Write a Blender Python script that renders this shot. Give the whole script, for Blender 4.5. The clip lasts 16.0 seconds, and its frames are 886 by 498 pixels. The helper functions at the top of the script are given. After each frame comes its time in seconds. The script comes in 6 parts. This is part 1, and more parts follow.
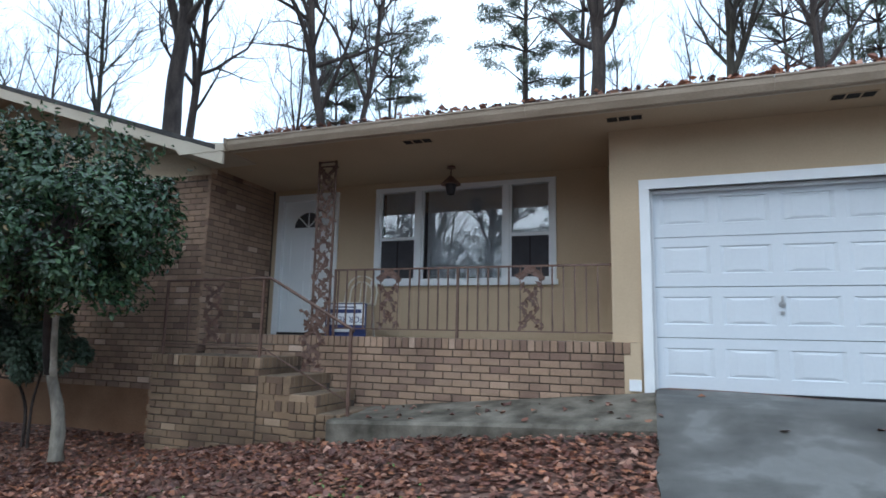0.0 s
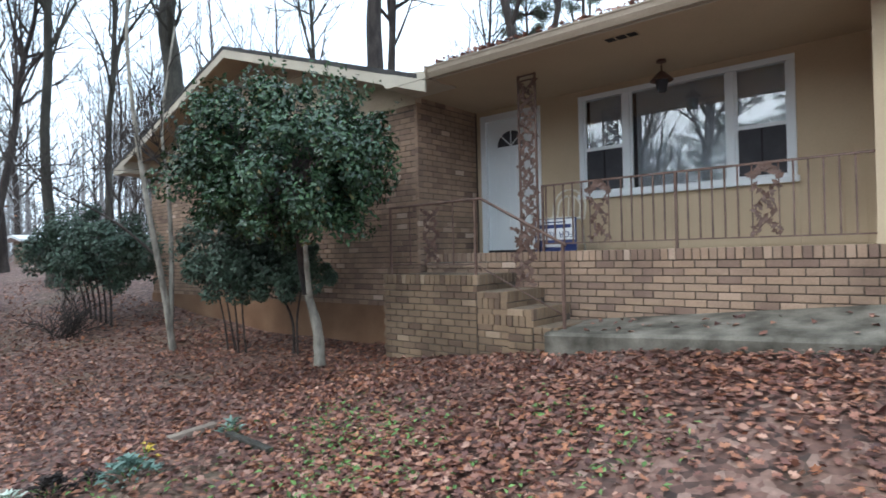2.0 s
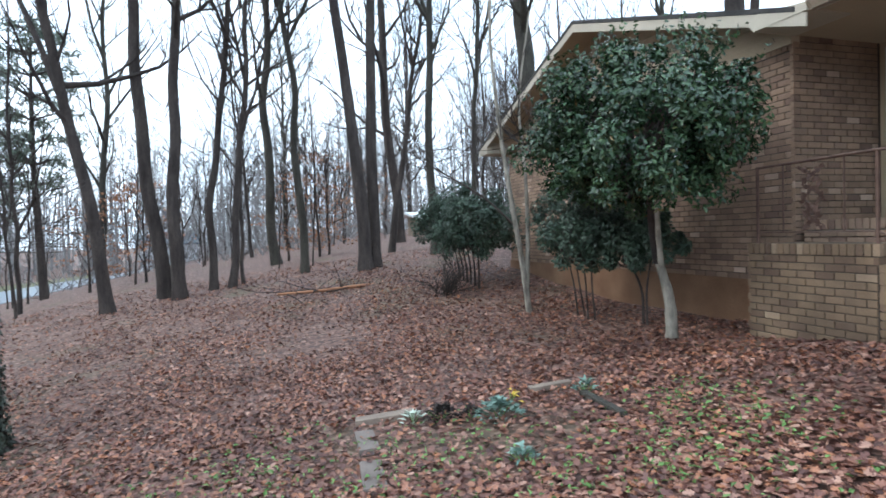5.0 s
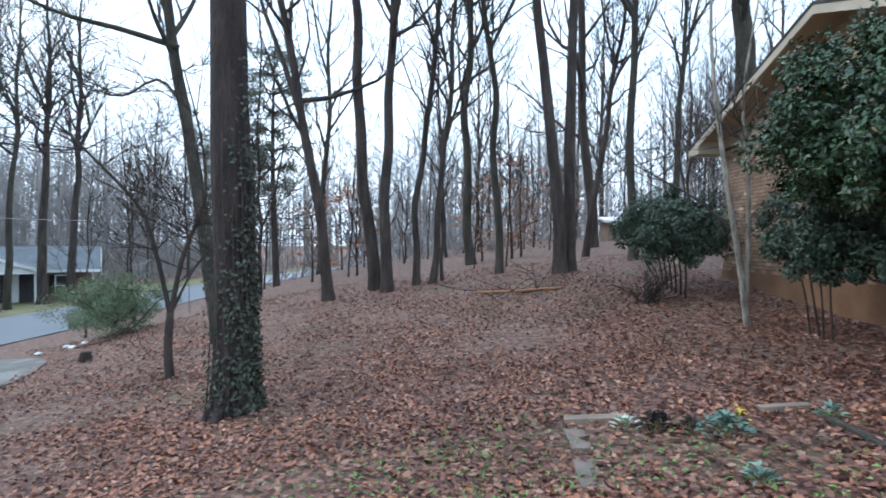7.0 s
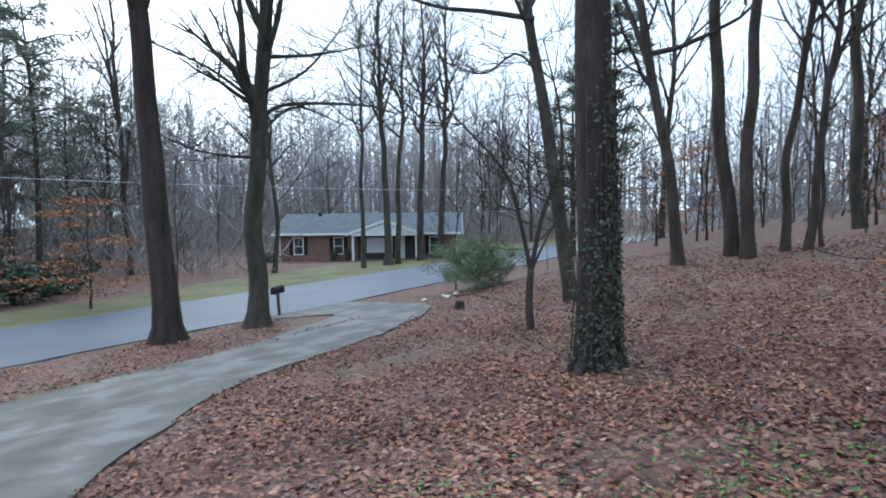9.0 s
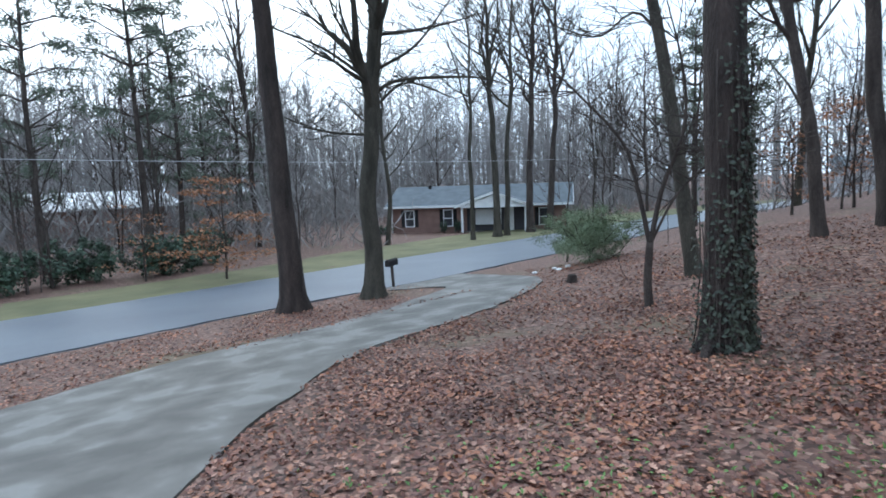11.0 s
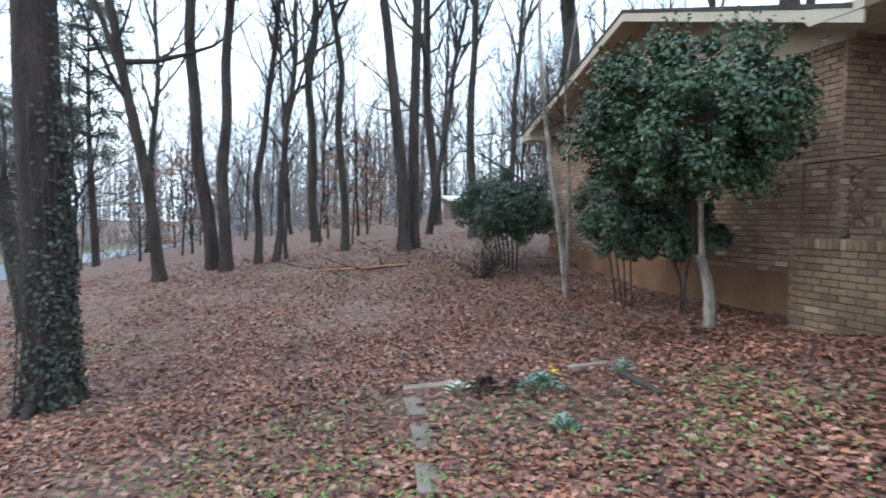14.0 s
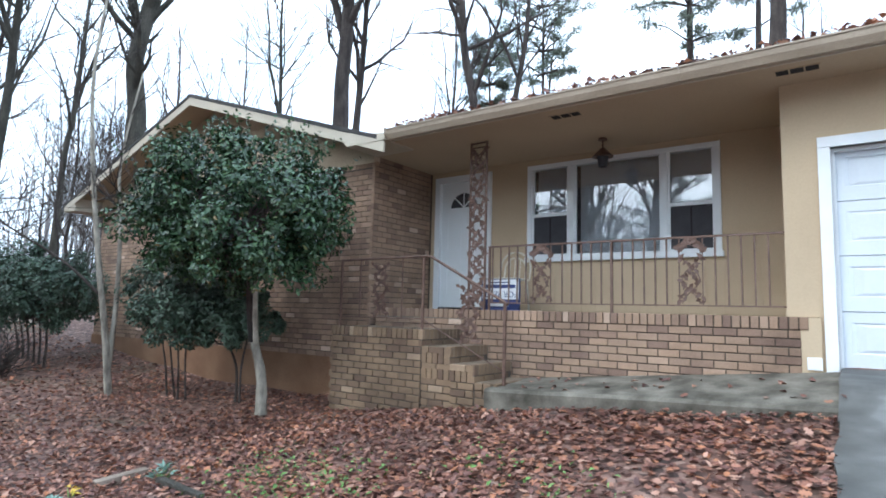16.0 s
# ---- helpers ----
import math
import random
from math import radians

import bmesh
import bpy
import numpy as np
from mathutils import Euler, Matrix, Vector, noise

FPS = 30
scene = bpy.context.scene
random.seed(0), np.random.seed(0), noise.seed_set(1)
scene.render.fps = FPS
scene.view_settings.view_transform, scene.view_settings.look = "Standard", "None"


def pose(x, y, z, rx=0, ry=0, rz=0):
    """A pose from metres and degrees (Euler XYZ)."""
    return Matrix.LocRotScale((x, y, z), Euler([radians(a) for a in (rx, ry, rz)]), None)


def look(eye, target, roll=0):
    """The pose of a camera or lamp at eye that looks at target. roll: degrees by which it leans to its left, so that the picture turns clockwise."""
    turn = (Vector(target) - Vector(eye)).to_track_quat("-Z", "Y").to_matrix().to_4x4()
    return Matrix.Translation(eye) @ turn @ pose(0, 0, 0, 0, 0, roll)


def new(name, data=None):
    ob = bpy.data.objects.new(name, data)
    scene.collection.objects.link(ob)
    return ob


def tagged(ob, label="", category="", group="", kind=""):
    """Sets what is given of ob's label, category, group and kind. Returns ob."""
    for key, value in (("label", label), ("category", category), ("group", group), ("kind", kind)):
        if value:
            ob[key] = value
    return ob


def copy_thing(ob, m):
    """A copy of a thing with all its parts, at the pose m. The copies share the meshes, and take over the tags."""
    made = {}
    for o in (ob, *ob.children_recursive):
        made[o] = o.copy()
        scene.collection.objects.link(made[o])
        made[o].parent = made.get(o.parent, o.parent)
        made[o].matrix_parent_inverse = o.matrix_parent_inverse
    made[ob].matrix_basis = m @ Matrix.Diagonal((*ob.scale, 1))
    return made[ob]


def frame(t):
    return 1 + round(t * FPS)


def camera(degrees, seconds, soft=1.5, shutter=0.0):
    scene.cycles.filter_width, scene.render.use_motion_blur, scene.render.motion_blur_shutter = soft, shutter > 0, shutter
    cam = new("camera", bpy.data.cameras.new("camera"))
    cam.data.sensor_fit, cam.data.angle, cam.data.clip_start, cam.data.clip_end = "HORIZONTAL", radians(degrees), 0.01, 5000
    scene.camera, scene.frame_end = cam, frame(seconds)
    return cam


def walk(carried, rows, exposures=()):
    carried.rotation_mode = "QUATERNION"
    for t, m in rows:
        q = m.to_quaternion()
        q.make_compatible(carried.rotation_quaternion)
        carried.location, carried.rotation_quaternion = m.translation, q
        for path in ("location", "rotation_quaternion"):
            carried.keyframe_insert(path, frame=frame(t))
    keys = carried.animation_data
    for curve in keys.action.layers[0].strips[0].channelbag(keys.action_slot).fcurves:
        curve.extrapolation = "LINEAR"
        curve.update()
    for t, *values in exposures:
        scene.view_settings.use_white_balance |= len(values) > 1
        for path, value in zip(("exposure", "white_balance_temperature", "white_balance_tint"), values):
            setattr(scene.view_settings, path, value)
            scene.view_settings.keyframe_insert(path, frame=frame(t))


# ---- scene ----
cam = camera(74.5, 16.0, 1.65, 0.2)
PATH = [
    (0.00, pose(-0.013, -0.019, 0.017, 98.57, -1.23, 20.11)),
    (0.50, pose(-0.016, -0.024, 0.019, 98.57, -0.15, 23.96)),
    (1.00, pose(-0.019, -0.025, 0.017, 98.60, -0.02, 28.96)),
    (1.50, pose(-0.040, -0.018, 0.009, 95.58, 0.23, 34.27)),
    (2.00, pose(-0.089, 0.006, 0.003, 90.45, 1.33, 40.11)),
    (2.50, pose(-0.155, 0.013, -0.004, 89.65, 0.99, 45.28)),
    (3.00, pose(-0.190, 0.007, -0.016, 89.50, 1.62, 49.93)),
    (3.50, pose(-0.184, 0.010, -0.028, 89.17, 2.25, 56.59)),
    (4.00, pose(-0.174, 0.016, -0.039, 88.76, 2.26, 62.71)),
    (6.50, pose(-0.122, -0.272, -0.118, 89.45, -0.03, 86.09)),
    (7.00, pose(-0.129, -0.337, -0.135, 89.36, -0.25, 91.03)),
    (7.50, pose(-0.147, -0.466, -0.159, 88.36, -0.01, 99.18)),
    (8.00, pose(-0.172, -0.589, -0.191, 87.75, 0.27, 110.29)),
    (8.50, pose(-0.156, -0.663, -0.208, 86.75, 0.46, 117.24)),
    (9.00, pose(-0.136, -0.705, -0.214, 86.03, 0.66, 122.94)),
    (10.25, pose(-0.150, -0.778, -0.183, 84.50, 1.42, 137.49)),
    (11.50, pose(-0.139, -0.786, -0.146, 82.65, 2.32, 127.59)),
    (12.00, pose(-0.114, -0.747, -0.131, 83.02, 1.90, 120.50)),
    (12.50, pose(-0.094, -0.676, -0.118, 84.32, 0.90, 111.84)),
    (13.00, pose(-0.094, -0.577, -0.124, 86.07, 0.46, 100.28)),
    (13.50, pose(-0.017, -0.440, -0.106, 86.94, -0.39, 87.61)),
    (14.00, pose(0.088, -0.306, -0.091, 87.15, -0.67, 76.13)),
    (14.50, pose(0.166, -0.211, -0.096, 88.09, -1.25, 64.97)),
    (15.00, pose(0.197, -0.170, -0.086, 90.01, -0.77, 54.57)),
    (15.50, pose(0.178, -0.146, -0.055, 92.69, -0.53, 41.69)),
    (16.00, pose(0.140, -0.128, -0.030, 96.09, -1.47, 35.76)),
]
walk(cam, PATH, exposures=[(0.0, 0.5, 5650, 5), (1.0, 0.5, 5700, 5), (1.5, 0.6, 5750, 5), (2.0, 1.0, 5950, 5), (2.5, 1.15, 5880, 5), (3.5, 1.38, 5880, 5), (4.2, 1.22, 5950, 5), (7.0, 0.82, 5750, 5), (9.0, 0.55, 5750, 5),
                           (11.5, 0.6, 5750, 5), (13.0, 0.8, 5850, 5), (14.0, 1.0, 5900, 5), (15.0, 1.2, 5900, 5), (16.0, 1.28, 5750, 5)])

# world: an even overcast sky
world = bpy.data.worlds.new("overcast")
scene.world = world
world.use_nodes = True
wn, wl = world.node_tree.nodes, world.node_tree.links
wn.clear()
sky = wn.new("ShaderNodeTexSky")
sky.sky_type, sky.sun_disc = "NISHITA", False
sky.sun_elevation, sky.sun_rotation = radians(32), radians(200)
sky.dust_density, sky.air_density = 6.0, 1.0
cloud = wn.new("ShaderNodeTexNoise")
cloud.inputs["Scale"].default_value, cloud.inputs["Detail"].default_value = 2.2, 4
tone = wn.new("ShaderNodeValToRGB")
tone.color_ramp.elements[0].color = (7.6, 9.2, 11.2, 1)
tone.color_ramp.elements[1].color = (10.4, 11.5, 12.6, 1)
tone.color_ramp.elements[0].position, tone.color_ramp.elements[1].position = 0.35, 0.65
blend = wn.new("ShaderNodeMix")
blend.data_type = "RGBA"
blend.inputs["Factor"].default_value = 0.85
back, wout = wn.new("ShaderNodeBackground"), wn.new("ShaderNodeOutputWorld")
back.inputs["Strength"].default_value = 0.115
wl.new(cloud.outputs["Fac"], tone.inputs["Fac"])
wl.new(sky.outputs["Color"], blend.inputs["A"])
wl.new(tone.outputs["Color"], blend.inputs["B"])
wl.new(blend.outputs["Result"], back.inputs["Color"])
wl.new(back.outputs["Background"], wout.inputs["Surface"])
sun = new("sun", bpy.data.lights.new("sun", "SUN"))
sun.data.energy, sun.data.angle, sun.data.color = 0.6, radians(25), (1.0, 0.97, 0.92)
sun.matrix_world = look((-6, -22, 24), (0, 0, 0))
scene.view_settings.exposure = 0.0


# ---- materials ----
def material(name, dark, light, scale=6.0, rough=0.8, bump=0.3, fine=60.0, metal=0.0, piece="", spread=0.25, accents=(), detail=6.0, stretch=(1, 1, 1), spec=0.5):
    """Two scales of variation; piece: 'object' or 'island' adds a tone for every piece, accents: (position, colour) stops of that tone."""
    m = bpy.data.materials.new(name)
    m.use_nodes = True
    n, k = m.node_tree.nodes, m.node_tree.links
    b = n["Principled BSDF"]
    b.inputs["Roughness"].default_value, b.inputs["Metallic"].default_value = rough, metal
    b.inputs["Specular IOR Level"].default_value = spec
    size, geo = n.new("ShaderNodeMapping"), n.new("ShaderNodeNewGeometry")
    size.inputs["Scale"].default_value = stretch
    k.new(geo.outputs["Position"], size.inputs["Vector"])
    coarse, grain = n.new("ShaderNodeTexNoise"), n.new("ShaderNodeTexNoise")
    coarse.inputs["Scale"].default_value, coarse.inputs["Detail"].default_value = scale, detail
    grain.inputs["Scale"].default_value, grain.inputs["Detail"].default_value = fine, 3
    k.new(size.outputs["Vector"], coarse.inputs["Vector"])
    k.new(size.outputs["Vector"], grain.inputs["Vector"])
    ramp = n.new("ShaderNodeValToRGB")
    ramp.color_ramp.elements[0].color, ramp.color_ramp.elements[1].color = (*dark, 1), (*light, 1)
    ramp.color_ramp.elements[0].position, ramp.color_ramp.elements[1].position = 0.3, 0.7
    k.new(coarse.outputs["Fac"], ramp.inputs["Fac"])
    colour = ramp.outputs["Color"]
    if piece:
        tone = n.new("ShaderNodeValToRGB")
        cr = tone.color_ramp
        stops = accents or ((0.0, (1 - spread,) * 3), (1.0, (1 + spread,) * 3))
        while len(cr.elements) < len(stops):
            cr.elements.new(0.5)
        for e, (p, c) in zip(cr.elements, stops):
            e.position, e.color = p, (*c, 1)
        if piece == "object":
            info = n.new("ShaderNodeObjectInfo")
            k.new(info.outputs["Random"], tone.inputs["Fac"])
        else:
            k.new(geo.outputs["Random Per Island"], tone.inputs["Fac"])
        mul = n.new("ShaderNodeMix")
        mul.data_type, mul.blend_type = "RGBA", "MULTIPLY"
        mul.inputs["Factor"].default_value = 1.0
        k.new(colour, mul.inputs["A"])
        k.new(tone.outputs["Color"], mul.inputs["B"])
        colour = mul.outputs["Result"]
    speck = n.new("ShaderNodeMix")
    speck.data_type, speck.blend_type = "RGBA", "OVERLAY"
    speck.inputs["Factor"].default_value = 0.35
    k.new(colour, speck.inputs["A"])
    grey = n.new("ShaderNodeRGBToBW")
    k.new(grain.outputs["Color"], grey.inputs["Color"])
    k.new(grey.outputs["Val"], speck.inputs["B"])
    k.new(speck.outputs["Result"], b.inputs["Base Color"])
    if bump:
        rel = n.new("ShaderNodeBump")
        rel.inputs["Strength"].default_value, rel.inputs["Distance"].default_value = bump, 0.01
        k.new(grain.outputs["Fac"], rel.inputs["Height"])
        k.new(rel.outputs["Normal"], b.inputs["Normal"])
    return m


BRICK_TONES = ((0.0, (0.62, 0.57, 0.6)), (0.12, (0.8, 0.74, 0.75)), (0.25, (0.93, 0.9, 0.89)), (0.55, (1.0, 0.97, 0.94)), (0.8, (1.08, 1.03, 0.98)), (0.92, (1.14, 1.08, 1.03)), (0.96, (1.3, 1.28, 1.28)), (1.0, (1.8, 1.9, 2.05)))
M_BRICK = material("brick_tan", (0.21, 0.142, 0.1), (0.362, 0.253, 0.18), 1.7, 0.9, 0.5, 70, piece="object", accents=BRICK_TONES, detail=9)
M_BRICK_J = material("brick_tan_joined", (0.21, 0.142, 0.1), (0.362, 0.253, 0.18), 1.7, 0.9, 0.5, 70, piece="island", accents=BRICK_TONES, detail=9)
M_BRICK_M = material("brick_mossy", (0.12, 0.082, 0.053), (0.285, 0.198, 0.125), 1.3, 0.92, 0.6, 60, piece="object", accents=BRICK_TONES, detail=10)
M_MORTAR = material("mortar_dark", (0.06, 0.046, 0.036), (0.11, 0.085, 0.066), 5, 0.95, 0.6, 120)
M_PARGE = material("parged_foundation", (0.17, 0.085, 0.045), (0.26, 0.15, 0.085), 1.6, 0.95, 0.5, 40)
M_STUCCO = material("beige_painted_board", (0.47, 0.36, 0.24), (0.53, 0.41, 0.275), 1.2, 0.85, 0.25, 60)
M_SIDING = material("beige_siding", (0.42, 0.325, 0.225), (0.5, 0.39, 0.27), 1.5, 0.8, 0.2, 40, stretch=(0.5, 1, 4))
M_SOFFIT = material("beige_soffit", (0.42, 0.325, 0.225), (0.47, 0.365, 0.25), 0.8, 0.85, 0.1, 30)
M_TRIM = material("white_trim_paint", (0.72, 0.74, 0.76), (0.8, 0.81, 0.82), 2, 0.55, 0.1, 40)
M_CREAM = material("cream_fascia_paint", (0.44, 0.375, 0.29), (0.54, 0.47, 0.37), 1.5, 0.6, 0.2, 40)
M_GUTTER = material("weathered_gutter", (0.30, 0.235, 0.17), (0.40, 0.32, 0.24), 2.5, 0.5, 0.2, 40, stretch=(1, 4, 4))
M_DOORW = material("white_door_paint", (0.74, 0.76, 0.78), (0.8, 0.82, 0.83), 1.5, 0.45, 0.05, 30)
M_GARAGE = material("white_garage_paint", (0.6, 0.635, 0.68), (0.66, 0.695, 0.735), 1.0, 0.45, 0.05, 30)
M_IRON = material("brown_painted_iron", (0.085, 0.046, 0.034), (0.165, 0.095, 0.07), 9, 0.6, 0.3, 90)
# near-black for dark parts, and for sheets that paint shade in openings
M_DARK = material("black_parts_and_shade", (0.012, 0.011, 0.012), (0.02, 0.018, 0.02), 3, 0.9, 0.0)
M_SHINGLE = material("dark_shingle", (0.03, 0.028, 0.027), (0.07, 0.062, 0.058), 5, 0.9, 0.6, 60)
M_CONC = material("stained_concrete", (0.13, 0.125, 0.105), (0.27, 0.255, 0.22), 1.3, 0.75, 0.4, 60, detail=8)
M_CONC_M = material("mossy_concrete", (0.045, 0.039, 0.029), (0.24, 0.214, 0.175), 3.4, 0.92, 0.4, 60, detail=9, spec=0.25)
M_DRIVE = material("damp_driveway", (0.05, 0.05, 0.047), (0.165, 0.164, 0.156), 1.4, 0.52, 0.4, 90, detail=12)
for node in M_DRIVE.node_tree.nodes:
    if node.type == "VALTORGB":
        cr = node.color_ramp
        cr.elements[0].position, cr.elements[1].position = 0.36, 0.74
        for p, c in ((0.47, (0.085, 0.083, 0.077)), (0.56, (0.125, 0.123, 0.115)), (0.6, (0.175, 0.174, 0.166)), (0.68, (0.155, 0.153, 0.145))):
            cr.elements.new(p).color = (*c, 1)
    if node.type == "TEX_NOISE" and node.inputs["Scale"].default_value < 5:
        node.inputs["Distortion"].default_value = 0.12
# blue in the base colour stands in for sky reflected on wet asphalt
M_ROAD = material("sky_tinted_asphalt", (0.115, 0.135, 0.165), (0.16, 0.184, 0.218), 0.35, 0.36, 0.12, 60)
M_LEAF = material("fallen_oak_leaf", (0.135, 0.068, 0.05), (0.29, 0.15, 0.105), 0.8, 0.55, 0.2, 60, piece="island", accents=((0.0, (0.28, 0.24, 0.28)), (0.22, (0.62, 0.5, 0.54)), (0.45, (0.95, 0.82, 0.82)), (0.66, (1.25, 1.05, 0.95)), (0.8, (1.7, 1.35, 0.92)), (0.9, (1.45, 1.5, 1.5)), (1.0, (2.1, 2.3, 2.3))))
M_GREEN = material("glossy_evergreen_leaf", (0.02, 0.046, 0.02), (0.062, 0.112, 0.05), 2.6, 0.26, 0.1, 60, piece="island", accents=((0.0, (0.5, 0.55, 0.6)), (0.5, (1, 1, 1)), (0.85, (1.6, 1.5, 1.5)), (0.97, (2.0, 1.8, 1.6)), (1.0, (3.4, 1.1, 0.8))))
M_HEDGE = material("grey_green_leaf", (0.03, 0.055, 0.035), (0.06, 0.10, 0.06), 2.0, 0.5, 0.1, 60, piece="island", spread=0.4)
# needle green raised towards pale grey, distance haze included in the colour
M_PINE = material("haze_paled_needles", (0.1, 0.122, 0.092), (0.165, 0.195, 0.148), 1.0, 0.7, 0.1, 60, piece="island", spread=0.35)
M_RUSSET = material("clinging_russet_leaf", (0.27, 0.12, 0.06), (0.42, 0.2, 0.105), 1.0, 0.7, 0.1, 60, piece="island", spread=0.35)
M_BARK = material("grey_brown_bark", (0.03, 0.022, 0.019), (0.085, 0.066, 0.057), 5.0, 0.95, 0.9, 40, stretch=(1, 1, 0.25))
M_BARK2 = material("mossy_bark", (0.03, 0.027, 0.02), (0.085, 0.074, 0.058), 4.0, 0.95, 0.9, 36, stretch=(1, 1, 0.3))
M_BARK3 = material("dark_red_brown_bark", (0.018, 0.013, 0.011), (0.062, 0.044, 0.038), 5.0, 0.95, 0.9, 38, stretch=(1, 1, 0.25))
M_PALE = material("pale_smooth_bark", (0.13, 0.11, 0.088), (0.43, 0.38, 0.31), 9.0, 0.85, 0.9, 40, stretch=(1, 1, 0.4))
# pale grey carries the distance haze in the colour of far trunks and brush
M_HAZEWOOD = material("haze_paled_wood", (0.235, 0.22, 0.215), (0.34, 0.32, 0.315), 0.5, 0.95, 0.0, 20)
M_LAWN = material("dull_winter_grass", (0.1, 0.1, 0.045), (0.185, 0.17, 0.085), 0.6, 0.9, 0.5, 40)
M_GRASS = material("green_weeds", (0.08, 0.16, 0.035), (0.17, 0.27, 0.08), 3, 0.6, 0.1, 60, piece="island", spread=0.4)
M_WOOD = material("weathered_board", (0.17, 0.125, 0.095), (0.28, 0.215, 0.165), 3, 0.85, 0.4, 60, stretch=(3, 1, 1))
M_REDBRICK = material("far_red_brick", (0.19, 0.115, 0.095), (0.255, 0.16, 0.135), 2, 0.9, 0.3, 50)
M_ROOFBLUE = material("blue_grey_roof", (0.07, 0.088, 0.105), (0.11, 0.13, 0.15), 1.5, 0.85, 0.3, 40)
M_METAL = material("worn_metal", (0.35, 0.35, 0.36), (0.5, 0.5, 0.5), 8, 0.35, 0.1, 60, metal=0.9)
M_NAVY = material("navy_print", (0.02, 0.032, 0.12), (0.025, 0.04, 0.14), 3, 0.5, 0.0)
M_SIGN = material("white_sign_board", (0.74, 0.75, 0.77), (0.78, 0.79, 0.8), 3, 0.5, 0.0)
M_CHAIR = material("cream_metal_chair", (0.66, 0.62, 0.53), (0.74, 0.7, 0.6), 5, 0.5, 0.1, 60)
M_BLIND = material("grey_blind", (0.66, 0.67, 0.7), (0.74, 0.75, 0.78), 3, 0.7, 0.05, 40)
# insect screens; elsewhere the near-black stands in for shaded interiors
M_SCREEN_DIM = material("dark_screen_and_dimness", (0.035, 0.034, 0.04), (0.05, 0.048, 0.055), 6, 0.8, 0.0)


for rough_bark in (M_BARK, M_BARK2, M_BARK3):
    for node in rough_bark.node_tree.nodes:
        if node.type == "BUMP":
            node.inputs["Strength"].default_value, node.inputs["Distance"].default_value = 1.0, 0.045
        if node.type == "MIX" and node.blend_type == "OVERLAY":
            node.inputs["Factor"].default_value = 0.75

for smooth_paint in (M_STUCCO, M_GARAGE, M_TRIM, M_DOORW, M_CREAM, M_SOFFIT):
    for node in smooth_paint.node_tree.nodes:
        if node.type == "MIX":
            node.inputs["Factor"].default_value = 0.1
        if node.type == "BUMP":
            node.inputs["Strength"].default_value = 0.05


def leaf_litter():
    m = bpy.data.materials.new("leaf_litter")
    m.use_nodes = True
    n, k = m.node_tree.nodes, m.node_tree.links
    b = n["Principled BSDF"]
    b.inputs["Roughness"].default_value = 0.8
    geo = n.new("ShaderNodeNewGeometry")
    cells, big, mid = n.new("ShaderNodeTexVoronoi"), n.new("ShaderNodeTexNoise"), n.new("ShaderNodeTexNoise")
    cells.inputs["Scale"].default_value = 17.0
    cells.inputs["Randomness"].default_value = 1.0
    big.inputs["Scale"].default_value, big.inputs["Detail"].default_value = 0.55, 5
    mid.inputs["Scale"].default_value, mid.inputs["Detail"].default_value = 25, 4
    for node in (cells, big, mid):
        k.new(geo.outputs["Position"], node.inputs["Vector"])
    bw = n.new("ShaderNodeSeparateColor")
    k.new(cells.outputs["Color"], bw.inputs["Color"])
    ramp = n.new("ShaderNodeValToRGB")
    cr = ramp.color_ramp
    for p, c in ((0.0, (0.045, 0.026, 0.02)), (1.0, (0.31, 0.2, 0.155)), (0.3, (0.105, 0.054, 0.04)), (0.65, (0.165, 0.086, 0.064)), (0.88, (0.22, 0.128, 0.098))):
        e = cr.elements[0] if p == 0.0 else cr.elements[-1] if p == 1.0 else cr.elements.new(p)
        e.color = (*c, 1)
    k.new(bw.outputs["Red"], ramp.inputs["Fac"])
    soil = n.new("ShaderNodeMix")
    soil.data_type, soil.blend_type = "RGBA", "MIX"
    thin = n.new("ShaderNodeValToRGB")
    thin.color_ramp.elements[0].position, thin.color_ramp.elements[1].position = 0.55, 0.72
    thin.color_ramp.elements[1].color = (0.6, 0.6, 0.6, 1)
    k.new(big.outputs["Fac"], thin.inputs["Fac"])
    k.new(thin.outputs["Color"], soil.inputs["Factor"])
    k.new(ramp.outputs["Color"], soil.inputs["A"])
    soil.inputs["B"].default_value = (0.115, 0.098, 0.05, 1)
    mul = n.new("ShaderNodeMix")
    mul.data_type, mul.blend_type = "RGBA", "OVERLAY"
    mul.inputs["Factor"].default_value = 0.5
    k.new(soil.outputs["Result"], mul.inputs["A"])
    k.new(mid.outputs["Fac"], mul.inputs["B"])
    k.new(mul.outputs["Result"], b.inputs["Base Color"])
    rel = n.new("ShaderNodeBump")
    rel.inputs["Strength"].default_value, rel.inputs["Distance"].default_value = 0.9, 0.04
    k.new(bw.outputs["Green"], rel.inputs["Height"])
    k.new(rel.outputs["Normal"], b.inputs["Normal"])
    return m


M_LITTER = leaf_litter()


def glass():
    m = bpy.data.materials.new("window_glass")
    m.use_nodes = True
    b = m.node_tree.nodes["Principled BSDF"]
    b.inputs["Base Color"].default_value = (0.92, 0.95, 0.97, 1)
    b.inputs["Roughness"].default_value = 0.01
    b.inputs["Transmission Weight"].default_value = 1.0
    b.inputs["IOR"].default_value = 1.6
    b.inputs["Specular IOR Level"].default_value = 1.0
    b.inputs["Coat Weight"].default_value = 1.0
    b.inputs["Coat Roughness"].default_value = 0.0
    b.inputs["Coat IOR"].default_value = 1.8
    return m


M_GLASS = glass()


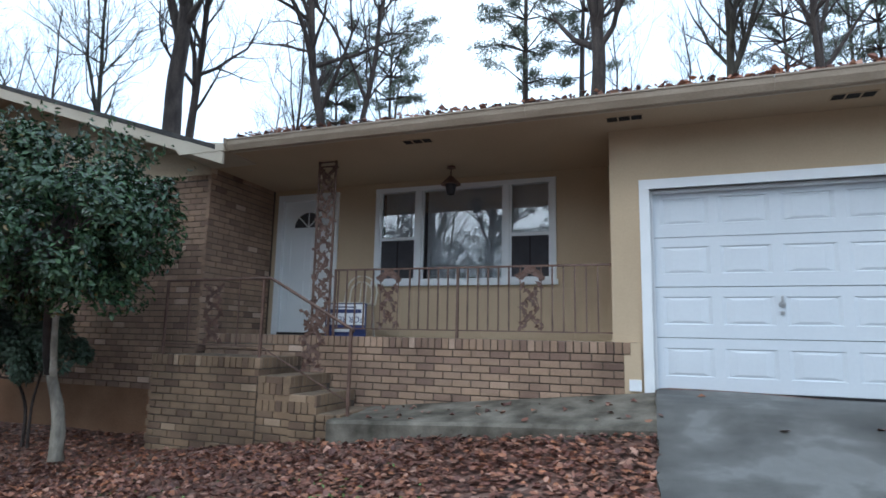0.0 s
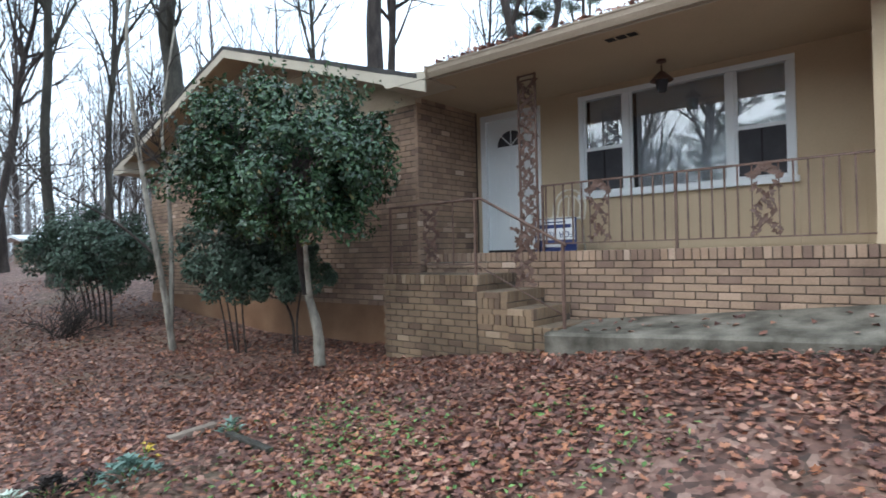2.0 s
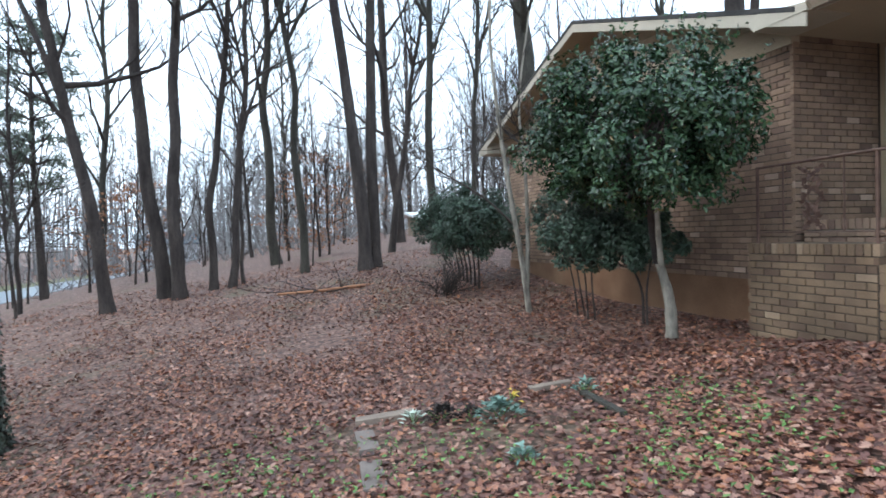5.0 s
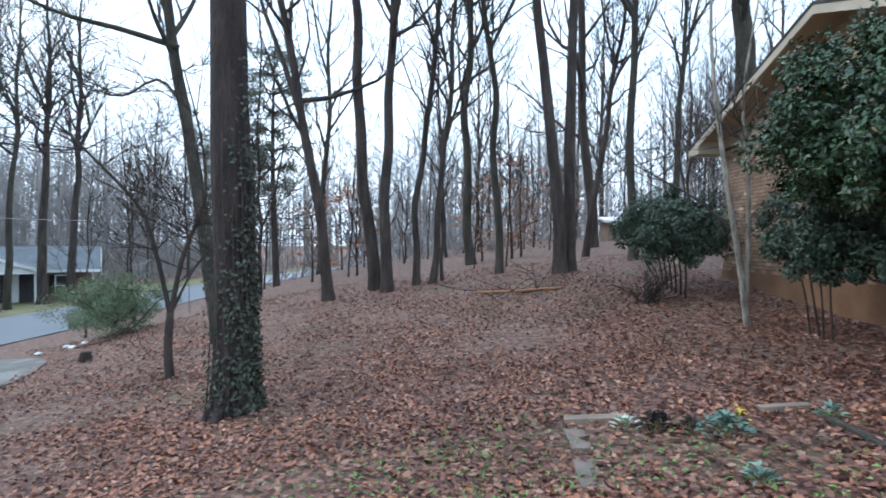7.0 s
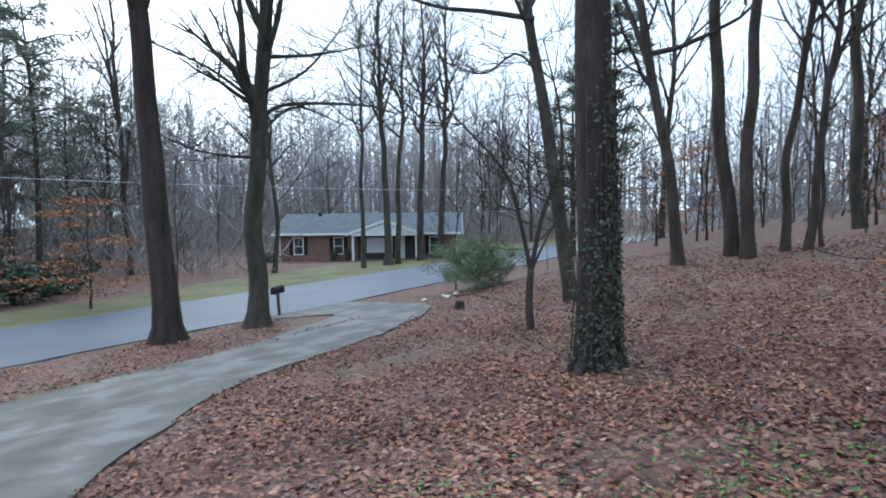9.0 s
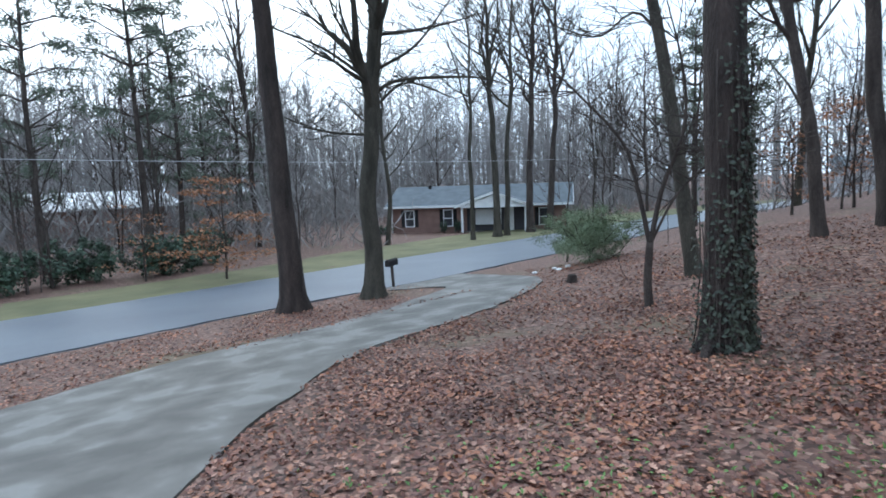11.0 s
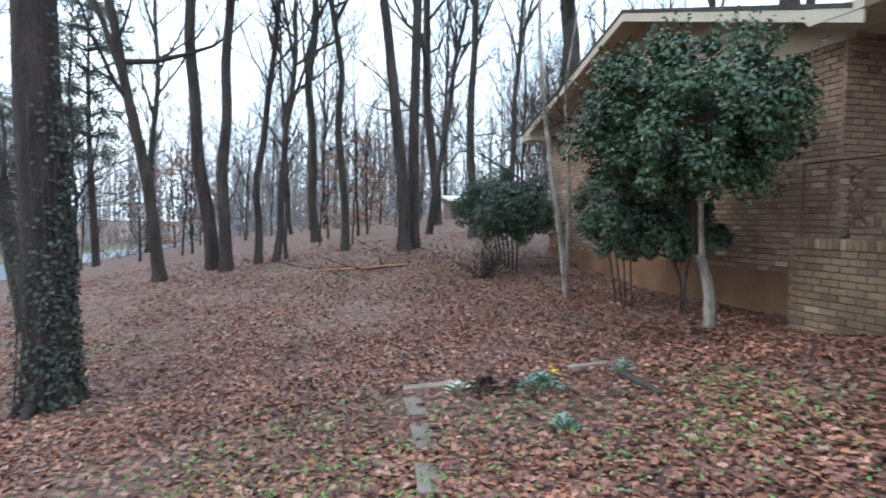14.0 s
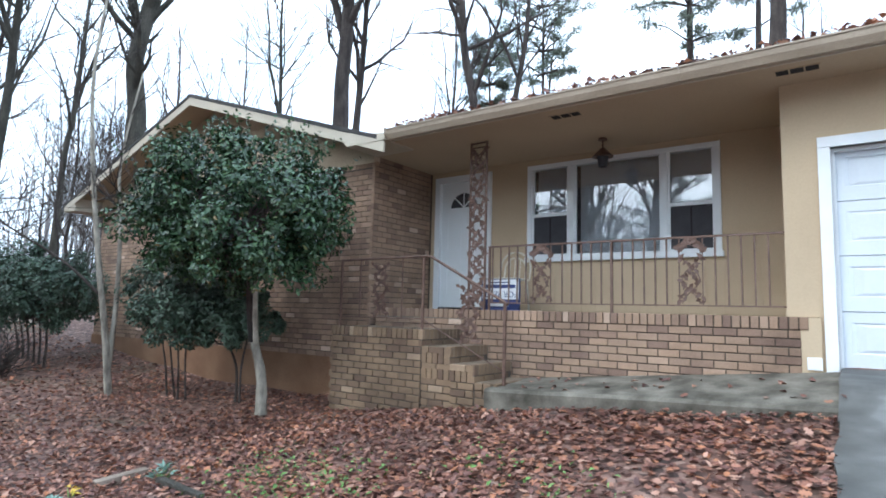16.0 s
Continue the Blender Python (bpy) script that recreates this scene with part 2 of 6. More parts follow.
# ---- mesh helpers ----
def box(bm, x0, x1, y0, y1, z0, z1, bevel=0.0):
    made = bmesh.ops.create_cube(bm, size=1.0)["verts"]
    for v in made:
        v.co = Vector(((x0 + x1) / 2 + v.co.x * (x1 - x0), (y0 + y1) / 2 + v.co.y * (y1 - y0), (z0 + z1) / 2 + v.co.z * (z1 - z0)))
    if bevel:
        edges = {e for v in made for e in v.link_edges}
        bmesh.ops.bevel(bm, geom=list(edges), offset=bevel, segments=2, affect="EDGES", profile=0.7)
    return bm


def boxes(*rows, bevel=0.0):
    bm = bmesh.new()
    for r in rows:
        box(bm, *r, bevel=bevel)
    return bm


def extrude(bm, profile, along, lo, hi):
    """A prism: profile is a list of (u, v); along 'x' maps to (t, u, v), 'y' to (u, t, v), 'z' to (u, v, t)."""
    def put(t, u, v):
        return bm.verts.new({"x": (t, u, v), "y": (u, t, v), "z": (u, v, t)}[along])
    a, b = [put(lo, *p) for p in profile], [put(hi, *p) for p in profile]
    n = len(profile)
    for i in range(n):
        bm.faces.new((a[i], a[(i + 1) % n], b[(i + 1) % n], b[i]))
    bm.faces.new(a[::-1]), bm.faces.new(b)
    bmesh.ops.recalc_face_normals(bm, faces=bm.faces[:])
    return bm


class Soup:
    """Collects plain vertices and faces, for from_pydata."""

    def __init__(self):
        self.v, self.f, self.n = [], [], 0

    def tube(self, pts, radii, sides=6):
        pts = np.asarray(pts, float)
        way = np.gradient(pts, axis=0)
        way /= np.linalg.norm(way, axis=1)[:, None] + 1e-9
        ref = np.array((1.0, 0, 0)) if abs(way[0][2]) > 0.7 else np.array((0, 0, 1.0))
        a = np.cross(way, ref)
        a /= np.linalg.norm(a, axis=1)[:, None] + 1e-9
        b = np.cross(way, a)
        ang = np.arange(sides) * 2 * np.pi / sides
        ring = pts[:, None] + (a[:, None] * np.cos(ang)[None, :, None] + b[:, None] * np.sin(ang)[None, :, None]) * np.asarray(radii)[:, None, None]
        self.v.append(ring.reshape(-1, 3))
        k = len(pts)
        i, j = np.meshgrid(np.arange(k - 1), np.arange(sides), indexing="ij")
        i, j = i.ravel(), j.ravel()
        q = np.stack([i * sides + j, i * sides + (j + 1) % sides, (i + 1) * sides + (j + 1) % sides, (i + 1) * sides + j], 1) + self.n
        self.f += q.tolist()
        self.f.append([self.n + (k - 1) * sides + s for s in range(sides)])
        self.n += k * sides

    def leaves(self, centres, ways, ups, length, width, fold=0.25):
        """Folded six-point leaves: centres, directions and normals as arrays; length and width as arrays."""
        c, w, u = (np.asarray(a, float) for a in (centres, ways, ups))
        w /= np.linalg.norm(w, axis=1)[:, None] + 1e-9
        s = np.cross(w, u)
        s /= np.linalg.norm(s, axis=1)[:, None] + 1e-9
        u = np.cross(s, w)
        L, W = np.asarray(length)[:, None], np.asarray(width)[:, None]
        base, tip = c - w * L / 2, c + w * L / 2 - u * L * 0.12
        mid = c - u * L * 0.04
        l1, r1 = c - w * L * 0.08 + s * W / 2 + u * W * fold, c - w * L * 0.08 - s * W / 2 + u * W * fold
        pts = np.stack([base, l1, tip, r1, mid], 1).reshape(-1, 3)
        k = len(c)
        o = self.n + np.arange(k)[:, None] * 5
        q = np.concatenate([o + np.array([[0, 4, 1]]), o + np.array([[4, 2, 1]]), o + np.array([[0, 3, 4]]), o + np.array([[4, 3, 2]])])
        self.v.append(pts)
        self.f += q.tolist()
        self.n += k * 5

    def lobed(self, centres, ways, ups, length, width, curl):
        """Lobed oak leaves, curled along the middle."""
        c, w, u = (np.asarray(a, float) for a in (centres, ways, ups))
        w /= np.linalg.norm(w, axis=1)[:, None] + 1e-9
        s = np.cross(w, u)
        s /= np.linalg.norm(s, axis=1)[:, None] + 1e-9
        u = np.cross(s, w)
        L, W, C = np.asarray(length)[:, None], np.asarray(width)[:, None], np.asarray(curl)[:, None]
        half = ((-0.5, 0.03), (-0.32, 0.3), (-0.2, 0.14), (-0.02, 0.5), (0.1, 0.2), (0.26, 0.4), (0.32, 0.14))
        ring = [*half, (0.5, 0.0), *[(a, -b) for a, b in half[::-1]]]
        pts = [c]
        for a, b in ring:
            pts.append(c + w * L * a + s * W * b + u * (C * (abs(b) * 1.3 + a * a) * L))
        k, n = len(c), len(ring)
        o = self.n + np.arange(k)[:, None] * (n + 1)
        q = np.concatenate([o + np.array([[0, 1 + i, 1 + (i + 1) % n]]) for i in range(n)])
        self.v.append(np.stack(pts, 1).reshape(-1, 3))
        self.f += q.tolist()
        self.n += k * (n + 1)

    def mesh(self, name, mat, smooth=True):
        me = bpy.data.meshes.new(name)
        me.from_pydata(np.concatenate(self.v).tolist(), [], self.f)
        me.materials.append(mat)
        if smooth:
            me.polygons.foreach_set("use_smooth", [True] * len(me.polygons))
        me.update()
        return me


def mesh_of(name, bm, mat, smooth=False):
    me = bpy.data.meshes.new(name)
    bmesh.ops.recalc_face_normals(bm, faces=bm.faces[:])
    bm.to_mesh(me)
    bm.free()
    me.materials.append(mat)
    if smooth:
        me.polygons.foreach_set("use_smooth", [True] * len(me.polygons))
    return me


def part(name, bm, mat, parent, label="", smooth=False):
    if isinstance(bm, bmesh.types.BMesh):
        me = mesh_of(name, bm, mat, smooth)
    elif isinstance(bm, Soup):
        me = bm.mesh(name, mat, True)
    else:
        me = bm
    ob = new(name, me)
    ob.parent = parent
    return tagged(ob, label)


def thing(name, label, category, group="", at=None, kind=""):
    ob = new(name)
    ob.empty_display_size = 0.1
    if at is not None:
        ob.matrix_world = at
    return tagged(ob, label, category, group, kind)


def structure(name, bm, mat, label, category):
    me = mesh_of(name, bm, mat) if isinstance(bm, bmesh.types.BMesh) else bm
    return tagged(new(name, me), label, category, "", "structure")


def sstep(a, b, v):
    t = np.clip((np.asarray(v, float) - a) / (b - a), 0, 1)
    return t * t * (3 - 2 * t)


def height(x, y):
    """The lie of the land."""
    x, y = np.asarray(x, float), np.asarray(y, float)
    yy = np.where(y > -11, y, -11 - 9 * (1 - np.exp(np.minimum((y + 11) / 9.0, 0))))
    yy = np.where(yy > 12, 12 + 14 * (1 - np.exp(-np.maximum(yy - 12, 0) / 14)), yy)
    side = 0.9 * (1 - np.exp(-((x + 8.2) / 9.0) ** 2)) * sstep(-13, -3, y - 0.12 * (np.clip(x, -40, 20) + 10)) * np.where(x > -8.2, 0.75, 1)
    bump = 0.42 * np.exp(-((x + 0.5) / 3.0) ** 2 - ((y - 6.4) / 2.4) ** 2)
    near = -0.3 * np.exp(-(x / 4) ** 2 - ((y + 1) / 4) ** 2)
    low = -0.14 * np.exp(-((x + 8) / 4) ** 2 - ((y - 5) / 3) ** 2)
    dip = -0.08 * np.exp(-((x + 0.9) / 1.3) ** 2 - ((y - 5.2) / 1.0) ** 2)
    under = -0.3 * sstep(5.14, 5.3, y) * sstep(-3.25, -3.05, x) * (1 - sstep(-0.3, -0.1, x)) * (1 - sstep(7, 8, y))
    return -1.93 + 0.115 * yy + side + bump + near + low + dip + under


# ---- ground, street, driveway ----
def ground_sheet():
    u = np.linspace(-1, 1, 301)
    s = np.sinh(u * 6.0) / np.sinh(6.0)
    xs, ys = -4 + s * 600, 2 + s * 600
    gx, gy = np.meshgrid(xs, ys, indexing="ij")
    gz = height(gx, gy)
    rough = np.array([noise.noise((a * 0.9, b * 0.9, 0.3)) for a, b in zip(gx.ravel(), gy.ravel())]).reshape(gx.shape)
    gz = gz + rough * 0.035 * (np.hypot(gx, gy) < 60)
    v = np.stack([gx, gy, gz], -1).reshape(-1, 3)
    n = len(u)
    i, j = np.meshgrid(np.arange(n - 1), np.arange(n - 1), indexing="ij")
    i, j = i.ravel(), j.ravel()
    f = np.stack([i * n + j, (i + 1) * n + j, (i + 1) * n + j + 1, i * n + j + 1], 1)
    me = bpy.data.meshes.new("ground")
    me.from_pydata(v.tolist(), [], f.tolist())
    me.polygons.foreach_set("use_smooth", [True] * len(me.polygons))
    me.materials.append(M_LITTER)
    return structure("ground", me, None, "sloping ground covered in brown fallen leaves", "ground")


ground = ground_sheet()


def spline(pts, count):
    pts = [np.array(p, float) for p in pts]
    pts = [2 * pts[0] - pts[1], *pts, 2 * pts[-1] - pts[-2]]
    out = []
    spans = len(pts) - 3
    for t in np.linspace(0, spans - 1e-6, count):
        i, f = int(t), t - int(t)
        a, b, c, d = pts[i:i + 4]
        out.append(0.5 * (2 * b + (c - a) * f + (2 * a - 5 * b + 4 * c - d) * f * f + (3 * b - a - 3 * c + d) * f ** 3))
    return np.array(out)


def ribbon(name, left, right, mat, lift, across, count, label, category, wobble=0.0):
    """A paved strip between two edges, lying on the ground, with edges that go down into it."""
    a, b = spline(left, count), spline(right, count)
    if wobble:
        for e in (a, b):
            for i, p in enumerate(e):
                p += wobble * np.array((noise.noise((p[0] * 1.7, p[1] * 1.7, 4)), noise.noise((p[0] * 1.7, p[1] * 1.7, 9))))
    v = []
    for p, q in zip(a, b):
        row = [p + (q - p) * s for s in np.linspace(0, 1, across)]
        zs = [float(height(*r)) + lift for r in row]
        v.append((row[0][0], row[0][1], zs[0] - 0.25))
        v += [(r[0], r[1], z) for r, z in zip(row, zs)]
        v.append((row[-1][0], row[-1][1], zs[-1] - 0.25))
    w = across + 2
    f = [(i * w + j, i * w + j + 1, (i + 1) * w + j + 1, (i + 1) * w + j) for i in range(count - 1) for j in range(w - 1)]
    me = bpy.data.meshes.new(name)
    me.from_pydata(v, [], f)
    me.materials.append(mat)
    return structure(name, me, None, label, category)


DRIVE_IN = [(-0.05, 6.15), (-0.05, 5.1), (0.05, 2.6), (0.55, 0.0), (0.2, -3.0), (-2.1, -5.4), (-5.4, -7.9), (-8.2, -8.4), (-10.6, -8.7), (-13.9, -10.1), (-15.5, -13.0), (-16.0, -15.9)]
DRIVE_OUT = [(5.6, 6.15), (5.6, 4.6), (5.6, 1.5), (5.4, -2.0), (4.0, -6.5), (0.0, -10.2), (-4.4, -11.4), (-7.9, -11.3), (-10.5, -12.0), (-12.9, -12.9), (-12.2, -14.4), (-11.0, -15.9)]
driveway = ribbon("driveway", DRIVE_IN, DRIVE_OUT, M_DRIVE, 0.035, 9, 140, "damp grey concrete driveway curving to the street", "driveway", 0.12)
road = ribbon("road", [(60, -15.2), (10, -15.4), (-8, -15.6), (-15, -15.0), (-30, -15.2), (-50, -15.5), (-75, -10), (-110, 6)], [(60, -22.4), (10, -22.5), (-8, -22.6), (-15, -22.5), (-30, -22.3), (-52, -22.4), (-80, -17), (-115, 0)], M_ROAD, 0.045, 9, 150, "wet asphalt street with the sky's reflection put into its blue-grey", "road", 0.1)
verge = ribbon("verge", [(60, -22.2), (-8, -22.4), (-30, -22.1), (-52, -22.2), (-80, -16.8)], [(60, -27), (-8, -27), (-22, -28.6), (-50, -29.4), (-84, -22)], M_LAWN, 0.02, 6, 110, "strip of dull winter grass beside the street", "lawn", 0.35)


# ---- the house ----
ZC = 2.22            # soffit
YG, YD, YB = 6.18, 7.48, 6.07   # garage wall, door wall, gable wall
XB = -5.62           # corner of the gable wing
LENGTH, COURSE = 0.213, 0.08

# a brick, one metre-free unit: front face slightly chamfered, depth into the wall
def brick_mesh(name, mat, w=LENGTH - 0.011, h=COURSE - 0.011, d=0.05, c=0.004):
    bm = bmesh.new()
    back = [bm.verts.new((x, d, z)) for x, z in ((0, 0), (w, 0), (w, h), (0, h))]
    edge = [bm.verts.new((x, c, z)) for x, z in ((0, 0), (w, 0), (w, h), (0, h))]
    face = [bm.verts.new((x, 0, z)) for x, z in ((c, c), (w - c, c), (w - c, h - c), (c, h - c))]
    for i in range(4):
        j = (i + 1) % 4
        bm.faces.new((back[i], back[j], edge[j], edge[i]))
        bm.faces.new((edge[i], edge[j], face[j], face[i]))
    bm.faces.new(face)
    return mesh_of(name, bm, mat)


M_TREAD = material("mossy_brick_tread", (0.12, 0.09, 0.062), (0.26, 0.19, 0.13), 5, 0.9, 0.5, 60)
BRICK = brick_mesh("brick", M_BRICK)
HALF = brick_mesh("half_brick", M_BRICK, LENGTH / 2 - 0.011)
UPRIGHT = brick_mesh("rowlock_brick", M_BRICK, COURSE - 0.011, 0.115)
MOSSY = {me: me.copy() for me in (BRICK, HALF, UPRIGHT)}
for me in MOSSY.values():
    me.materials[0] = M_BRICK_M
FACING = {"front": pose(0, 0, 0), "right": pose(0, 0, 0, 0, 0, 90), "left": pose(0, 0, 0, 0, 0, -90)}
rng = random.Random(5)
LATER = []           # brickwork is laid last


def brickwork(parent, origin, facing, length, rise, first=0, keep=lambda u, z: True, rowlock=False, limit=300):
    LATER.append((parent, origin, facing, length, rise, first, keep, rowlock, limit))


def lay(parent, origin, facing, length, rise, first, keep, rowlock, limit):
    turn = Matrix.Translation(origin) @ FACING[facing]
    made, rest = 0, []
    spots = []
    if rowlock:
        for i in range(int(length / COURSE + 0.5)):
            spots.append((UPRIGHT, i * COURSE, rise))
    else:
        rows = int(rise / COURSE + 0.01)
        for r in range(rows - 1, -1, -1):
            u = 0.0
            if (r + first) % 2:
                spots.append((HALF, 0.0, r * COURSE))
                u = LENGTH / 2
            while u < length - 0.06:
                spots.append((BRICK if u + LENGTH < length + 0.03 else HALF, u, r * COURSE))
                u += LENGTH
    for me, u, z in spots:
        if not keep(u, z):
            continue
        m = turn @ pose(u, rng.uniform(-0.002, 0.002), z)
        if made < limit:
            ob = new("brick", MOSSY[me] if parent.name == "steps" else me)
            ob.parent = parent
            ob.matrix_world = m
            made += 1
        else:
            rest.append((me, m))
    if rest:
        v, f, k = [], [], 0
        for me, m in rest:
            v += [m @ p.co for p in me.vertices]
            f += [[k + i for i in p.vertices] for p in me.polygons]
            k += len(me.vertices)
        joined = bpy.data.meshes.new("bricks")
        joined.from_pydata(v, [], f)
        joined.materials.append(M_BRICK_J)
        ob = tagged(new("brick_courses", joined), kind="stuff")
        ob.parent = parent


# gable wing: front wall, side wall to the porch, outer wall, back
wall_gable = structure("wall_gable", boxes((-14.1, XB - 0.05, YB + 0.012, YB + 0.2, -0.75, 2.2)), M_MORTAR, "tan brick front wall of the gable wing", "wall")
brickwork(wall_gable, (-9.9, YB, -0.75), "front", 4.28, 2.82, limit=300)
brickwork(wall_gable, (-14.1, YB, -0.75), "front", 4.2, 2.82, limit=0)
brickwork(wall_gable, (-6.26, YB, 0), "front", 0.64, 2.06, rowlock=True)
wall_side = structure("wall_side", boxes((XB - 0.2, XB - 0.012, YB + 0.05, YD + 0.1, -0.75, 2.24)), M_MORTAR, "tan brick side wall of the porch", "wall")
brickwork(wall_side, (XB, YB, -0.4), "right", YD - YB, 2.64)
foundation = structure("foundation", boxes((-14.12, XB + 0.01, YB - 0.015, YB + 0.22, -2.4, -0.75)), M_PARGE, "mud-stained parged foundation under the brick", "wall")
wall_outer = structure("wall_outer", boxes((-14.12, -13.9, YB + 0.22, 15.0, -2.4, 2.2)), M_BRICK_J, "outer brick wall of the wing", "wall")
wall_back = structure("wall_back", boxes((-14.12, 6.2, 15.0, 15.2, -2.4, 2.3)), M_BRICK_J, "back wall of the house", "wall")

# lap siding over the brick
def siding():
    bm = bmesh.new()
    top, z = 3.68, 2.12
    box(bm, -14.1, XB, YB - 0.03, YB + 0.1, z, z + 0.16)
    z += 0.16
    while z < top - 0.02:
        z1 = min(z + 0.2, top)
        low, high = (top + 0.04 - z) / 0.325, max((top + 0.04 - z1) / 0.325, 0.02)
        front, back = [], []
        for w, reach, out in ((z, low, 0.032), (z1, high, 0.012)):
            for x in (max(-14.1, -9.7 - reach), min(XB, -9.7 + reach)):
                front.append(bm.verts.new((x, YB - out, w)))
                back.append(bm.verts.new((x, YB + 0.1, w)))
        for ring in (front, back):
            bm.faces.new((ring[0], ring[1], ring[3], ring[2]))
        for i, j in ((0, 1), (1, 3), (3, 2), (2, 0)):
            bm.faces.new((front[i], front[j], back[j], back[i]))
        z = z1
    return bm


siding_gable = structure("siding_gable", siding(), M_SIDING, "beige lap siding in the gable", "siding")

# shuttered bedroom window beside the corner
bed = thing("bedroom_window", "small bedroom window with brown louvred shutters", "window")
part("frame", boxes((-7.75, -7.68, YB - 0.02, YB + 0.06, 0.9, 2.05), (-6.82, -6.75, YB - 0.02, YB + 0.06, 0.9, 2.05), (-7.75, -6.75, YB - 0.022, YB + 0.06, 2.05, 2.12), (-7.75, -6.75, YB - 0.03, YB + 0.06, 0.83, 0.9), bevel=0.004), M_TRIM, bed)
part("pane", boxes((-7.68, -6.82, YB - 0.006, YB - 0.002, 0.9, 2.05)), M_SCREEN_DIM, bed)
for x in (-6.74, -8.12):
    sh = part("shutter", boxes((x, x + 0.05, YB - 0.035, YB - 0.005, 0.85, 2.1), (x + 0.32, x + 0.37, YB - 0.035, YB - 0.005, 0.85, 2.1), (x + 0.05, x + 0.32, YB - 0.034, YB - 0.005, 2.04, 2.1), (x + 0.05, x + 0.32, YB - 0.034, YB - 0.005, 0.85, 0.91)), M_IRON, bed)
    louvre = bmesh.new()
    for i in range(27):
        z = 0.92 + i * 0.0415
        extrude(louvre, [(YB - 0.03, z), (YB - 0.026, z), (YB - 0.008, z + 0.036), (YB - 0.012, z + 0.036)], "x", x + 0.05, x + 0.32)
    part("louvre", louvre, M_IRON, sh)

# porch: floor, front wall, door wall, garage wall, ceiling
floor_porch = structure("floor_porch", boxes((XB, -0.4, YG + 0.06, YD + 0.02, -0.2, 0.0)), M_CONC, "grey concrete porch floor", "floor")
wall_porch = structure("wall_porch", boxes((-4.1, -0.33, YG - 0.045, YG + 0.06, -1.2, -0.003)), M_MORTAR, "low tan brick wall under the porch", "wall")
brickwork(wall_porch, (-5.55, YG - 0.057, -0.995), "front", 5.24, 0.88, keep=lambda u, z: u > 1.2 or z > 0.55)
brickwork(wall_porch, (-5.55, YG - 0.063, 0), "front", 5.24, -0.115, rowlock=True)


def door_wall():
    bm = bmesh.new()
    y0, y1 = YD, YD + 0.15
    wx0, wx1, wz0, wz1 = -3.83, -1.23, 0.72, 2.12
    box(bm, -4.5, wx0, y0, y1, 0, 2.24), box(bm, wx0, wx1, y0, y1, 0, wz0), box(bm, wx0, wx1, y0, y1, wz1, 2.24)
    box(bm, wx1, -0.3, y0, y1, 0, 2.24), box(bm, XB, -4.5, y0, y1, 2.13, 2.24), box(bm, XB, -5.46, y0, y1, 0, 2.13)
    return bm


wall_door = structure("wall_door", door_wall(), M_STUCCO, "beige painted porch wall with grooved boards", "wall")
board = boxes((0.004, 0.196, -0.006, 0.002, 0.02, 0.66), bevel=0.003)
board = mesh_of("board", board, M_STUCCO)
for n in range(17):
    ob = new("board", board)
    ob.parent = wall_door
    ob.matrix_world = pose(-4.0 + n * 0.2, YD, 0)
wall_garage_side = structure("wall_garage_side", boxes((-0.45, -0.3, YG + 0.1, YD + 0.15, 0.0, 2.24)), M_STUCCO, "beige return wall between porch and garage", "wall")


def garage_wall():
    bm = bmesh.new()
    gx0, gx1, gz = -0.06, 2.21, 1.56
    box(bm, -0.45, gx0, YG, YG + 0.12, 0.0, 2.24), box(bm, gx0, gx1, YG, YG + 0.12, gz, 2.24)
    box(bm, gx1, 6.2, YG, YG + 0.12, -0.6, 2.24), box(bm, -0.345, -0.182, YG - 0.05, YG + 0.12, -0.6, -0.003), box(bm, -0.182, gx0, YG + 0.002, YG + 0.12, -0.6, 0.0)
    return bm


wall_garage = structure("wall_garage", garage_wall(), M_STUCCO, "beige painted garage front wall", "wall")
part("sill_band", boxes((-0.46, -0.19, YG - 0.012, YG + 0.05, 0.0, 0.055), bevel=0.003), M_STUCCO, wall_garage)
part("corner_base", boxes((-0.30, -0.184, YG - 0.066, YG + 0.05, -0.47, -0.36), bevel=0.003), M_TRIM, wall_garage, "white base block")
wall_end = structure("wall_end", boxes((6.08, 6.2, YG + 0.12, 15.0, -0.6, 2.24)), M_STUCCO, "end wall of the garage", "wall")


# soffit and roof planes
soffit = structure("ceiling", boxes((XB + 0.0, 6.6, 5.585, YD + 0.1, ZC, ZC + 0.02)), M_SOFFIT, "flat beige porch ceiling and eave soffit", "ceiling")
roof_main = extrude(bmesh.new(), [(5.56, 2.36), (10.6, 3.98), (15.7, 2.36), (15.7, 2.28), (10.6, 3.90), (5.56, 2.28)], "x", -4.95, 6.7)
roof_main = structure("roof_main", roof_main, M_SHINGLE, "dark shingle roof with leaves along its edge", "roof")
fascia = structure("fascia", boxes((-4.9, 6.65, 5.56, 5.585, 2.2, 2.33)), M_CREAM, "eave fascia board", "trim")
gutter = thing("gutter", "weathered beige gutter along the eave", "gutter")
prof = [(5.55, 2.205), (5.49, 2.205), (5.455, 2.265), (5.445, 2.32), (5.435, 2.32), (5.435, 2.335), (5.455, 2.335), (5.465, 2.275), (5.495, 2.22), (5.54, 2.22), (5.54, 2.335), (5.55, 2.335)]
for a, b in ((-4.87, -1.2), (-1.195, 1.0), (1.005, 6.6)):
    part("trough", extrude(bmesh.new(), prof, "x", a, b), M_GUTTER, gutter)
part("end_cap", extrude(bmesh.new(), [(5.55, 2.195), (5.49, 2.195), (5.43, 2.275), (5.425, 2.345), (5.55, 2.345)], "x", -4.9, -4.87), M_GUTTER, gutter)
